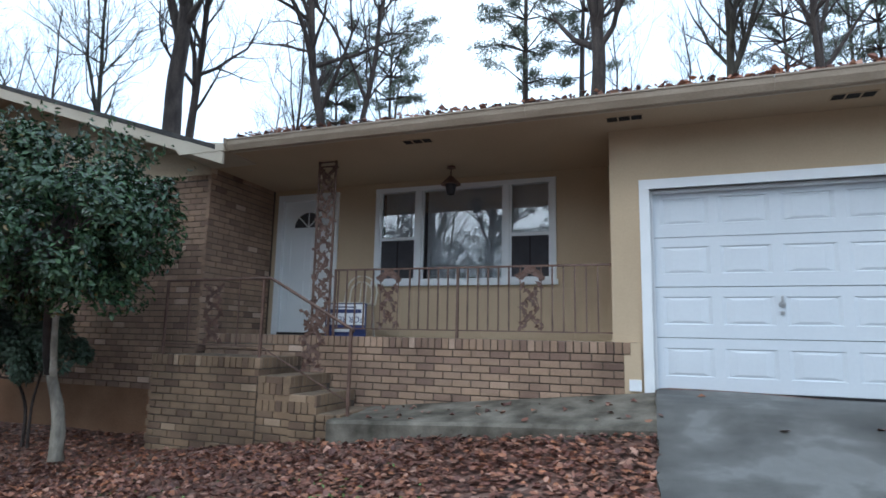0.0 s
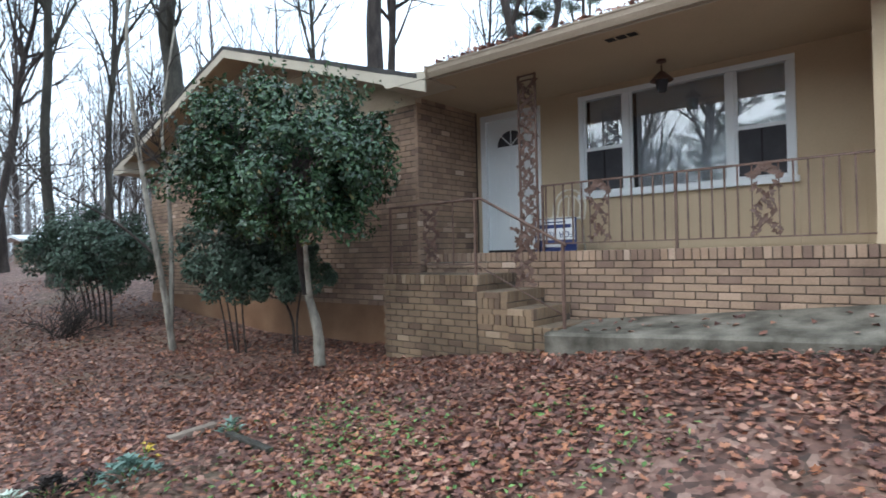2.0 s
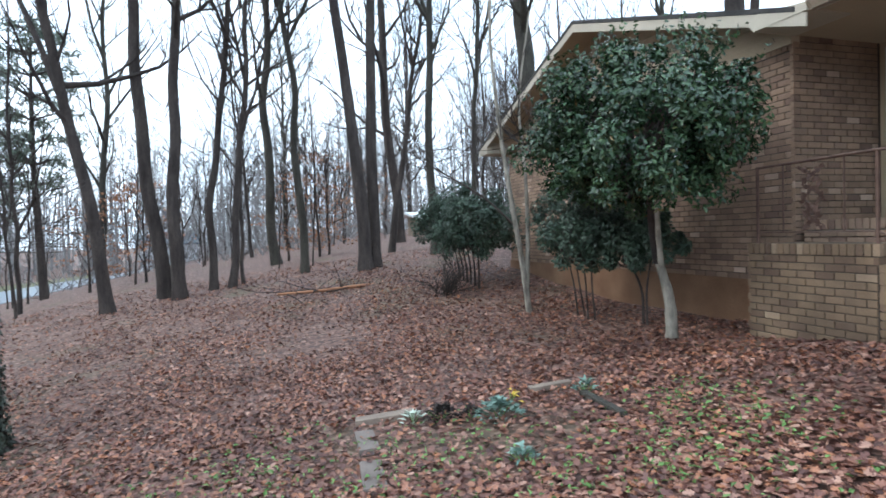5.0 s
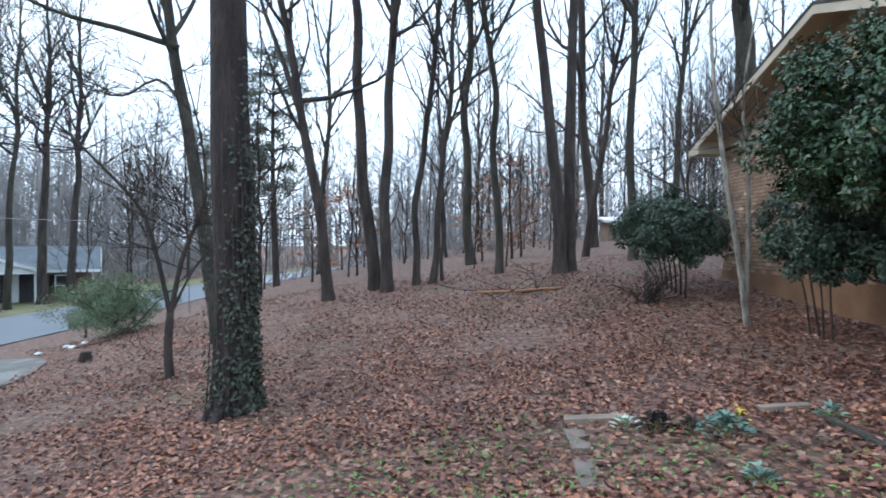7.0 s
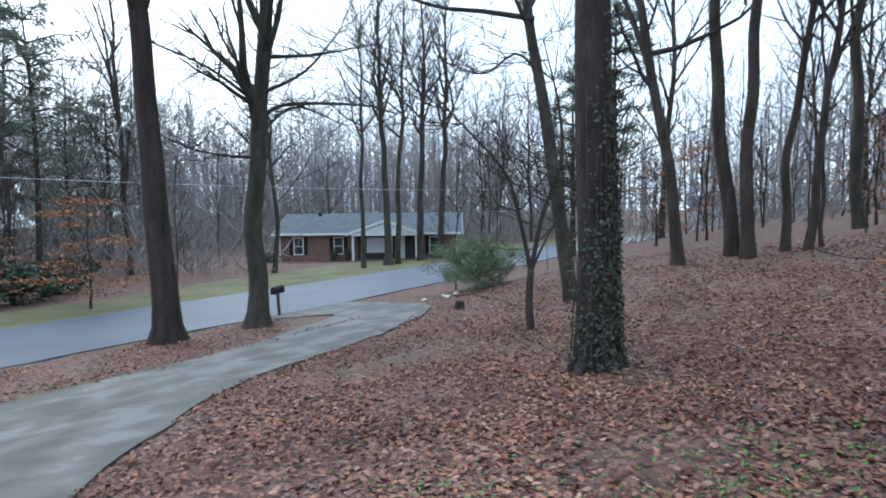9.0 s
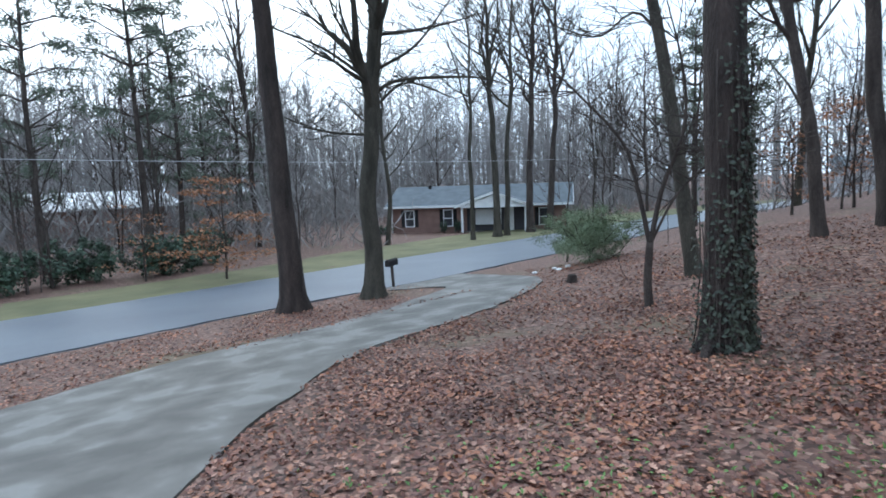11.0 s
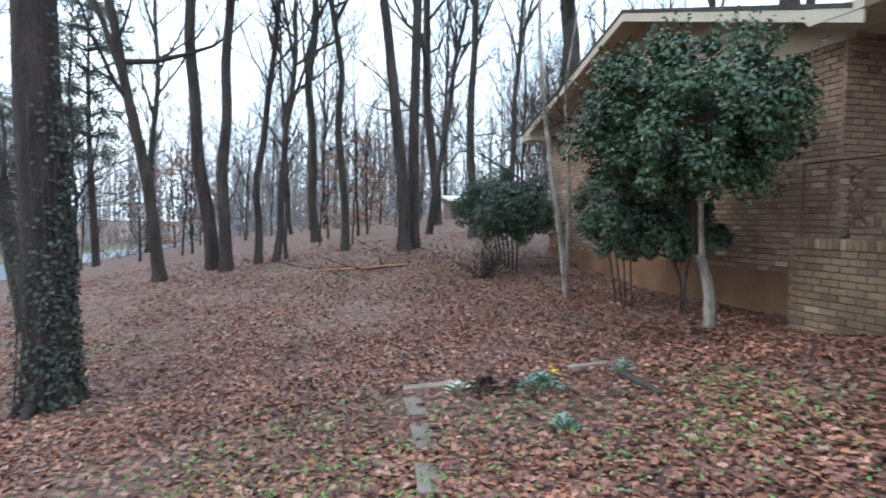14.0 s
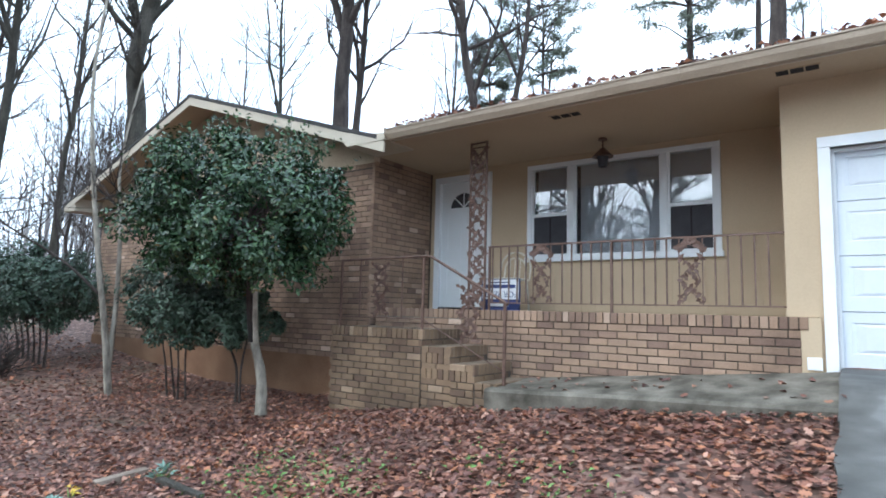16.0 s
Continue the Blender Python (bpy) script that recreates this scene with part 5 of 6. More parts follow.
bush_trunk.tube(spline([(-6.43, 4.73, float(height(-6.35, 4.85)) + 0.98), (-6.38, 4.62, -0.1), (-6.3, 4.5, 0.5), (-6.4, 4.4, 1.3)], 10), np.linspace(0.066, 0.03, 10), 8)
upper = part("upper_trunk", bush_trunk, M_BARK3, bpy.data.objects["camellia_bush"], "dark upper trunk inside the crown")
upper.matrix_parent_inverse = bpy.data.objects["camellia_bush"].matrix_world.inverted()
leafy("camellia_bush", "darker evergreen bush against the brick wall", -7.55, 5.3, (1.0, 0.5, 0.5), (0, -0.1, 1.3), [([(0, 0, -0.1), (-0.06, 0.02, 0.5), (-0.25, -0.1, 1.0)], 0.024), ([(0.1, 0, -0.1), (0.16, -0.05, 0.5), (0.35, -0.1, 1.0)], 0.02), ([(0.5, 0.1, -0.1), (0.62, 0.0, 0.5), (0.5, -0.1, 1.0)], 0.018)], M_HEDGE, 32, 9000, 0.08, bark=M_BARK, clump=(0.15, 0.45))
leafy("camellia_bush", "grey-green bush with many thin stems by the wall", -8.6, 5.0, (1.15, 0.7, 0.8), (0, -0.1, 1.5), [([(i * 0.15 - 0.3, 0.05 * (i % 2), -0.1), (i * 0.19 - 0.36, -0.04, 0.5), (i * 0.26 - 0.5, -0.1, 1.1)], 0.018) for i in range(4)], M_HEDGE, 33, 10000, 0.08, bark=M_BARK, lumps=70)
leafy("evergreen_shrub", "broad grey-green shrub at the house corner", -13.0, 4.5, (2.3, 1.3, 0.85), (0, 0, 1.45), [([(i * 0.25 - 0.6, 0, -0.1), (i * 0.28 - 0.65, -0.03, 0.4), (i * 0.33 - 0.8, -0.1, 0.9)], 0.025) for i in range(6)], M_HEDGE, 34, 17000, 0.085, bark=M_BARK, lumps=80)
leafy("pine_shrub", "pale green feathery shrub at the drive mouth", -17.5, -10.6, (1.9, 1.5, 0.95), (0, 0, 0.95), [([(0, 0, -0.1), (0, 0, 0.3), (0.05, 0, 0.7)], 0.04)], material("feathery_needles", (0.15, 0.2, 0.11), (0.25, 0.3, 0.19), 2, 0.8, 0.1, 60, piece="island", spread=0.35), 35, 22000, 0.15, bark=M_BARK, fill=0.9, lumps=110, thin=0.22, spread=(0.15, 1.08), clump=(0.2, 0.5))
for i, (x, y, w) in enumerate(((-10.8, -29.5, 2.2), (-7.5, -30.5, 2.4), (-13.5, -31.5, 2.0), (-4, -29.5, 2.2))):
    leafy("roadside_shrub", "dull green thicket across the street", x, y, (w, 1.4, 1.1), (0, 0, 1.0), [([(0, 0, -0.1), (0, 0, 0.4), (0.05, 0, 0.8)], 0.04)], M_HEDGE, 36 + i, 3500, 0.2, "roadside thicket", bark=M_BARK, fill=0.5)
# a dead twiggy shrub by the corner
dead = thing("twiggy_shrub", "dry brown twiggy shrub in the leaves", "shrub", "", pose(-12.3, 3.7, float(height(-12.3, 3.7))))
s = Soup()
for i in range(26):
    limb(s, rg2, (rg2.gauss(0, 0.15), rg2.gauss(0, 0.15), -0.05), (rg2.gauss(0, 0.6), rg2.gauss(0, 0.6), 1.0), rg2.uniform(0.5, 0.95), 0.009, 1, 4, 0.05)
part("twig_mass", s, M_BARK, dead)


# ---- porch ironwork ----
def tube_part(name, pts, r, parent, mat=M_IRON, sides=6, label=""):
    s = Soup()
    pts = np.asarray(pts, float)
    s.tube(pts, np.full(len(pts), r), sides)
    return part(name, s, mat, parent, label)


def bar(name, x0, x1, y0, y1, z0, z1, parent, mat=M_IRON):
    return part(name, boxes((x0, x1, y0, y1, z0, z1)), mat, parent)


def scroll(parent, x, y, z0, z1, w, label="cast iron leaf scroll"):
    """A cast panel of crossing vines with leaves."""
    s = Soup()
    n = 26
    z = np.linspace(z0, z1, n)
    f = np.linspace(0, 1, n)
    turns = max(1, round((z1 - z0) / 0.36))
    for side in (-1, 1):
        u = side * w * 0.36 * np.cos(f * np.pi * 2 * turns)
        s.tube(np.stack([x + u, np.full(n, y) + side * 0.004, z], 1), np.full(n, 0.0075), 5)
    k = 46 * turns
    r = np.random.default_rng(int(abs(x) * 100))
    ff = (np.arange(k) + 0.5) / k
    side = np.where(np.arange(k) % 2, 1, -1)
    u = side * w * 0.36 * np.cos(ff * np.pi * 2 * turns)
    cx = x + u + side * w * r.uniform(-0.08, 0.24, k)
    c = np.stack([cx, np.full(k, y - 0.01), z0 + ff * (z1 - z0)], 1)
    a = r.uniform(0, 2 * np.pi, k)
    s.leaves(c, np.stack([np.cos(a), r.normal(0, 0.2, k), np.sin(a)], 1), np.stack([r.normal(0, 0.25, k), -np.ones(k), r.normal(0, 0.25, k)], 1), np.full(k, 0.078), np.full(k, 0.042), 0.15)
    return part("scroll", s, M_IRON, parent, label)


RY = 6.27
rail = thing("porch_railing", "brown iron porch railing with cast leaf panels", "railing")
bar("top_rail", -3.76, -0.45, RY - 0.016, RY + 0.016, 0.795, 0.815, rail)
bar("bottom_rail", -3.76, -0.45, RY - 0.012, RY + 0.012, 0.085, 0.1, rail)
for x in (-2.15,):
    bar("post", x - 0.014, x + 0.014, RY - 0.014, RY + 0.014, 0.0, 0.795, rail)
bar("end_post", -3.76, -3.735, RY - 0.0125, RY + 0.0125, 0.0, 0.795, rail)
for x in np.arange(-13, 14) * 0.1195 - 2.15:
    if min(abs(x + 3.01), abs(x + 1.31)) > 0.16 and abs(x + 2.15) > 0.05 and -3.73 < x < -0.5:
        bar("baluster", x - 0.008, x + 0.008, RY - 0.008, RY + 0.008, 0.1, 0.795, rail)
for x in (-3.01, -1.31):
    for d in (-0.115, 0.115):
        bar("baluster", x + d - 0.006, x + d + 0.006, RY - 0.006, RY + 0.006, 0.1, 0.795, rail)
    scroll(rail, x, RY - 0.005, 0.11, 0.62, 0.24)
    crest = Soup()
    k = 20
    r = np.random.default_rng(4)
    a = r.uniform(0, 6.28, k)
    crest.leaves(np.stack([x + np.linspace(-0.13, 0.13, k), np.full(k, RY - 0.02), 0.72 + 0.04 * np.cos(np.linspace(-3, 3, k)) + r.uniform(-0.03, 0.03, k)], 1), np.stack([np.cos(a), np.zeros(k), np.sin(a)], 1), np.tile((0.0, -1.0, 0.1), (k, 1)), np.full(k, 0.1), np.full(k, 0.06), 0.15)
    tagged(part("crest", crest, M_IRON, rail), kind="stuff")

column = thing("iron_column", "brown iron lattice column holding the porch roof", "column")
for x in (-4.06, -3.82):
    bar("upright", x - 0.012, x + 0.012, RY - 0.012, RY + 0.012, 0.0, ZC, column)
for z in (0.02, 2.14, 2.2):
    bar("cross_bar", -4.05, -3.83, RY - 0.01, RY + 0.01, z, z + 0.014, column)
scroll(column, -3.94, RY, 0.05, 2.13, 0.24)

stair = thing("stair_railing", "brown iron handrail along landing and steps", "railing")
SY = FY + 0.07
tube_part("top_rail", [(-5.5, SY, 0.605), (-4.05, SY, 0.62), (-4.02, SY, 0.615), (-3.0, SY, 0.08), (-2.97, SY, 0.05)], 0.017, stair)
bar("post", -5.5, -5.475, SY - 0.0125, SY + 0.0125, -0.26, 0.6, stair)
bar("post", -4.13, -4.105, SY - 0.0125, SY + 0.0125, -0.26, 0.61, stair)
bar("newel", -3.015, -2.985, SY - 0.0125, SY + 0.0125, -0.8, 0.08, stair)
tube_part("bottom_rail", [(-5.49, SY, -0.13), (-4.11, SY, -0.13)], 0.008, stair)
tube_part("bottom_rail", [(-4.1, SY, -0.14), (-3.0, SY, -0.66)], 0.008, stair)
scroll(stair, -4.79, SY, -0.1, 0.55, 0.24)
scroll(stair, -3.46, SY, -0.36, 0.27, 0.26)
bar("baluster", -5.15, -5.138, SY - 0.006, SY + 0.006, -0.13, 0.6, stair)
bar("baluster", -4.45, -4.438, SY - 0.006, SY + 0.006, -0.13, 0.61, stair)

# ---- chair and sign on the porch ----
chair = thing("porch_chair", "cream metal chair with a looped back", "chair", "", pose(-3.82, 6.85, 0))
for w, top in ((0.235, 0.82), (0.165, 0.74)):
    a = np.linspace(0, math.pi, 17)
    loop = [(-w, 0.2, 0.42)] + [(w * -math.cos(t), 0.24, top - w + w * math.sin(t)) for t in a] + [(w, 0.2, 0.42)]
    tube_part("back_loop", loop, 0.012, chair, M_CHAIR)
for x in (-0.08, 0.0, 0.08):
    tube_part("back_bar", [(x, 0.2, 0.43), (x, 0.235, 0.72)], 0.007, chair, M_CHAIR)
part("seat", boxes((-0.23, 0.23, -0.22, 0.23, 0.41, 0.435), bevel=0.01), M_CHAIR, chair)
for x in (-0.2, 0.2):
    for y in (-0.19, 0.2):
        tube_part("leg", [(x, y, 0.41), (x * 1.12, y * 1.12, 0.0)], 0.013, chair, M_CHAIR)


def lettering(text, size, parent, m, mat, name="lettering"):
    cu = bpy.data.curves.new(name, "FONT")
    cu.body, cu.size, cu.align_x, cu.align_y, cu.extrude = text, size, "CENTER", "CENTER", 0.0008
    ob = bpy.data.objects.new("text_source", cu)
    scene.collection.objects.link(ob)
    dg = bpy.context.evaluated_depsgraph_get()
    me = bpy.data.meshes.new_from_object(ob.evaluated_get(dg))
    bpy.data.objects.remove(ob)
    me.name = name
    me.materials.clear()
    me.materials.append(mat)
    t = new(name, me)
    t.parent = parent
    t.matrix_parent_inverse = parent.matrix_world.inverted()
    t.matrix_world = m
    return t


sign = thing("rent_sign", "white and navy rent sign leaning upside down on the railing", "sign")
sign_y = 6.325
part("board", boxes((-3.880, -3.350, sign_y, sign_y + 0.006, 0.14, 0.39)), M_SIGN, sign)
part("band", boxes((-3.880, -3.350, sign_y - 0.001, sign_y + 0.006, 0.0, 0.137)), M_NAVY, sign, "navy lower band")
part("frame", boxes((-3.895, -3.880, sign_y - 0.006, sign_y + 0.012, 0.0, 0.4), (-3.350, -3.335, sign_y - 0.006, sign_y + 0.012, 0.0, 0.4), (-3.880, -3.350, sign_y - 0.006, sign_y + 0.012, 0.39, 0.4)), M_NAVY, sign)
lettering("FOR RENT", 0.105, sign, pose(-3.615, sign_y - 0.002, 0.205, 90, 180, 0), M_NAVY)
part("number_bar", boxes((-3.830, -3.400, sign_y - 0.002, sign_y, 0.28, 0.325)), M_NAVY, sign)
part("number_bar", boxes((-3.770, -3.470, sign_y - 0.002, sign_y, 0.345, 0.36)), M_NAVY, sign)
part("name_bar", boxes((-3.800, -3.500, sign_y - 0.003, sign_y, 0.05, 0.085)), M_SIGN, sign)

# ---- leaves on the ground, the roof edge and the drive ----
def scatter(name, label, k, spots, mat=M_LEAF, size=(0.06, 0.13), flat=0.34, seed=1):
    r = np.random.default_rng(seed)
    x, y, z = spots
    k = len(x)
    s = Soup()
    L = r.uniform(*size, k)
    up = r.normal(0, flat, (k, 3)) + np.array((0, 0, 1.0))
    mid, way, wide = np.stack([x, y, z + 0.012 + r.uniform(0, 0.03, k)], 1), r.normal(0, 1, (k, 3)) * np.array((1, 1, 0.25)), L * r.uniform(0.55, 0.9, k)
    close = np.hypot(x, y) < 5.5
    if close.any():
        s.lobed(mid[close], way[close], up[close], L[close] * 0.92, wide[close] * 1.1, r.normal(0.04, 0.14, close.sum()))
    if (~close).any():
        s.leaves(mid[~close], way[~close], up[~close], L[~close], wide[~close], 0.22)
    return tagged(new(name, s.mesh(name, mat, False)), label, "leaves", "", "stuff")


def on_lawn(x, y):
    left = np.interp(y, [-5.4, -3.0, 0.0, 2.6, 5.1], [-2.1, 0.2, 0.55, 0.05, -0.05])
    lawn = (x < left) & (y > -5.4) & ~((x < -5.5) & (y > 5.95)) & ~((y > 5.12) & (x > -3.15)) & ~((y > 5.25) & (x > -5.6)) & ((y < 6.0) | (x < -14.3))
    curve = np.interp(x, [-24, -17, -14, -10.6, -8.2, -5.4, -2.1], [-13, -13, -10.2, -8.8, -8.5, -8.0, -5.5])
    lawn |= (x < -2.1) & (y <= -5.4) & (y > curve) & (x > -24)
    outer = np.interp(x, [-12.9, -10.5, -7.9, -4.4, 0, 4], [-13.3, -12.3, -11.6, -11.7, -10.6, -7.0])
    lawn |= (x > -12.9) & (x < 4) & (y < outer) & (y > -15.25)
    return lawn


r = np.random.default_rng(12)
k = 400000
a, d = np.radians(r.uniform(-25, 188, k)), 1.2 + 20 * r.random(k) ** 0.95
x, y = -np.sin(a) * d, np.cos(a) * d
ok = on_lawn(x, y) & (r.random(k) < 1.15 - d / 26) & ~((np.abs(x + 7.37) < 0.3) & (np.abs(y + 3.08) < 0.3))
patch = np.array([noise.noise((p * 0.55, q * 0.55, 7.0)) for p, q in zip(x, y)])
ok &= (r.random(k) < 0.62 + patch * 0.9)
x, y = x[ok], y[ok]
scatter("leaf_carpet", "brown and russet oak leaves lying thick on the lawn", 0, (x, y, height(x, y)), size=(0.04, 0.09), flat=0.26)
k = 420
x, y = r.uniform(0.3, 4, k), r.uniform(-2, 5.9, k)
keep = r.random(k) < 0.25
x2 = np.concatenate([x[keep], r.uniform(-3.0, 0, 40), r.uniform(-12, -5, 120)])
y2 = np.concatenate([y[keep], r.uniform(5.25, 6.0, 40), np.interp(r.uniform(-12, -5, 120), [-12, -5], [-11.6, -11.0])])
z2 = np.concatenate([height(x[keep], y[keep]) + 0.036, slab_top(x2[keep.sum():keep.sum() + 40], y2[keep.sum():keep.sum() + 40]), height(x2[-120:], y2[-120:]) + 0.04])
scatter("stray_leaves", "single leaves on driveway and walk", 0, (x2, y2, z2 - 0.012), flat=0.15, size=(0.05, 0.1), seed=4)
k = 1700
x = r.uniform(-4.8, 6.4, k)
y = 5.48 + np.abs(r.normal(0, 0.12, k))
keep = r.random(k) < 0.55 + 0.6 * np.array([noise.noise((p * 1.6, 2.0, 0)) for p in x])
x, y = x[keep], y[keep]
scatter("roof_leaves", "leaves piled in gutter and on the roof edge", 0, (x, y, 2.335 + np.maximum(y - 5.56, 0) * 0.32 + r.uniform(0, 0.045, len(x))), flat=0.7, size=(0.05, 0.1), seed=5)


# green weeds showing through the leaves
def weeds():
    s = Soup()
    r = np.random.default_rng(44)
    for cx, cy, spread, n in ((-3.6, 3.1, 0.3, 160), (-3.0, 2.6, 0.25, 90), (-3.3, 1.9, 0.35, 130), (-4.3, 3.3, 0.3, 90), (-4.5, 1.2, 0.35, 120), (-3.9, -0.1, 0.5, 190), (-5.1, -0.2, 0.4, 120), (-2.5, -1.5, 0.6, 150), (-1.8, 2.6, 0.3, 60), (-3.2, 0.4, 0.4, 110), (-4.4, -1.2, 0.4, 90), (-1.5, 3.4, 0.25, 50), (-1.9, -3.3, 0.5, 90), (-3.2, -2.8, 0.5, 80), (-2.2, 3.9, 0.25, 40), (-2.9, -1.9, 0.7, 260), (-2.0, -2.4, 0.6, 220), (-3.6, -1.0, 0.6, 160), (-2.6, -0.6, 0.4, 90)):
        n = int(n * 1.5)
        spread *= 1.2
        x, y = r.normal(cx, spread, n), r.normal(cy, spread, n)
        w = np.stack([r.normal(0, 0.8, n), r.normal(0, 0.8, n), r.uniform(0.1, 0.7, n)], 1)
        s.leaves(np.stack([x, y, height(x, y) + r.uniform(0.04, 0.065, n)], 1), w, r.normal(0, 0.5, (n, 3)) + np.array((0, 0, 1.0)), r.uniform(0.025, 0.065, n), r.uniform(0.014, 0.034, n))
    return s


tagged(new("weeds", weeds().mesh("weeds", M_GRASS, False)), "green weeds and grass in the leaf litter", "weeds", "", "stuff")

# plants and edging beside the lawn bed
def clump(name, label, x, y, k, leaf, mat, seed, wide=0.16, tall=0.2):
    r = np.random.default_rng(seed)
    t = thing(name, label, "plant", "", pose(x, y, float(height(x, y))))
    a, d = r.uniform(0, 6.28, k), r.uniform(0.02, wide, k)
    c = np.stack([np.cos(a) * d, np.sin(a) * d, tall * (1 - (d / wide) ** 2) * r.uniform(0.4, 1, k) + 0.03], 1)
    w = np.stack([np.cos(a), np.sin(a), r.uniform(0.1, 1.0, k)], 1) + r.normal(0, 0.2, (k, 3))
    s = Soup()
    s.leaves(c, w, np.tile((0.0, 0.0, 1.0), (k, 1)) + r.normal(0, 0.3, (k, 3)), r.uniform(0.7, 1.2, k) * leaf, r.uniform(0.3, 0.45, k) * leaf)
    part("leaf_mass", s, mat, t)
    st = Soup()
    for i in range(7):
        st.tube([(0, 0, -0.03), (c[i] * 0.5), c[i]], [0.006, 0.005, 0.003], 4)
    part("stalk_mass", st, M_GRASS, t)


M_SAGE = material("blue_green_leaf", (0.13, 0.2, 0.16), (0.24, 0.34, 0.28), 4, 0.6, 0.1, 60, piece="island", spread=0.3)
clump("sage_plant", "blue-green leafy plant in the leaf litter", -4.88, 1.87, 190, 0.085, M_SAGE, 1, 0.25, 0.17)
clump("sage_plant", "small blue-green plant in the leaf litter", -3.9, 1.64, 34, 0.09, M_SAGE, 2, 0.12, 0.12)
clump("sage_plant", "small blue-green plant in the leaf litter", -5.0, 2.8, 34, 0.09, M_SAGE, 3, 0.13, 0.14)
clump("pale_plant", "pale whitish plant by the edging board", -5.3, 1.2, 45, 0.08, material("pale_leaf", (0.4, 0.45, 0.36), (0.6, 0.64, 0.54), 6, 0.6, 0.1), 4, 0.13, 0.1)
clump("yellow_plant", "bright yellow leaf spray", -5.25, 2.15, 9, 0.1, material("yellow_leaf", (0.55, 0.36, 0.03), (0.7, 0.5, 0.06), 6, 0.6, 0.1), 5, 0.13, 0.14)
clump("dead_plant", "blackened dead plant beside the board", -5.2, 1.44, 120, 0.08, M_BARK3, 6, 0.17, 0.14)
clump("dead_plant", "small blackened dead plant", -5.05, 1.66, 50, 0.07, M_BARK3, 7, 0.1, 0.12)


def plank(name, label, a, b, w, h, mat):
    za, zb = float(height(*a)), float(height(*b))
    L = math.dist(a, b)
    bm = boxes((0, L, -w / 2, w / 2, -0.05, h), bevel=0.008)
    for v in bm.verts:
        v.co.z += 0.006 * noise.noise(v.co * 4) + 0.0
    t = tagged(new(name, mesh_of(name, bm, mat)), label, "edging")
    t.matrix_world = Matrix.Translation((*a, za)) @ pose(0, 0, 0, 0, -math.degrees(math.atan2(zb - za, L)), math.degrees(math.atan2(b[1] - a[1], b[0] - a[0])))


plank("edging_board", "weathered board laid as bed edging", (-5.64, 0.72), (-5.52, 1.25), 0.14, 0.06, M_WOOD)
M_PAVER = material("dusty_paver", (0.12, 0.095, 0.08), (0.22, 0.175, 0.15), 3, 0.85, 0.4, 70)
for a, b in (((-5.33, 0.74), (-4.83, 0.71)), ((-4.6, 0.67), (-4.08, 0.62)), ((-3.82, 0.56), (-3.4, 0.5))):
    plank("stepping_stone", "flat dusty paver laid end to end with others", a, b, 0.17, 0.04, M_PAVER)
plank("edging_board", "brown board half buried in leaves", (-5.42, 2.42), (-5.36, 2.85), 0.1, 0.06, M_WOOD)
plank("edging_board", "dark rotten edging rail in the leaves", (-4.95, 2.74), (-4.15, 2.64), 0.07, 0.06, M_BARK2)
log = thing("fallen_branch", "orange-brown fallen branch on the leaves", "branch", "", pose(-14.6, 1.8, float(height(-14.6, 1.8))))
s = Soup()
s.tube(spline([(-0.6, 1.0, 0.08), (0, 0.2, 0.1), (0.3, -0.7, 0.06), (0.5, -1.6, 0.05)], 10), np.linspace(0.05, 0.03, 10), 7)
part("stick", s, M_RUSSET, log)
s = Soup()
for i in range(10):
    limb(s, rg2, (rg2.uniform(-0.6, 0.5), rg2.uniform(-1.6, 1.0), 0.03), (rg2.gauss(0, 1), rg2.gauss(0, 1), 0.05), rg2.uniform(0.6, 1.6), 0.02, 1, 4, 0.0)
part("twig_mass", s, M_BARK, log)

# ---- across the street ----
# mailbox
mb = thing("mailbox", "dark mailbox on a leaning wooden post", "mailbox", "", pose(-12.7, -15.1, float(height(-12.7, -15.1)), 0, 4, 10))
part("post", boxes((-0.035, 0.035, -0.035, 0.035, -0.15, 0.75), bevel=0.006), M_BARK, mb)
bm = bmesh.new()
extrude(bm, [(-0.09, 0.75), (0.09, 0.75), (0.09, 0.88)] + [(0.09 * math.cos(a), 0.88 + 0.09 * math.sin(a)) for a in np.linspace(0.3, 2.84, 8)] + [(-0.09, 0.88)], "x", -0.24, 0.24)
part("box", bm, M_DARK, mb)
part("flag", boxes((0.05, 0.12, -0.105, -0.095, 0.85, 0.97)), M_REDBRICK, mb)

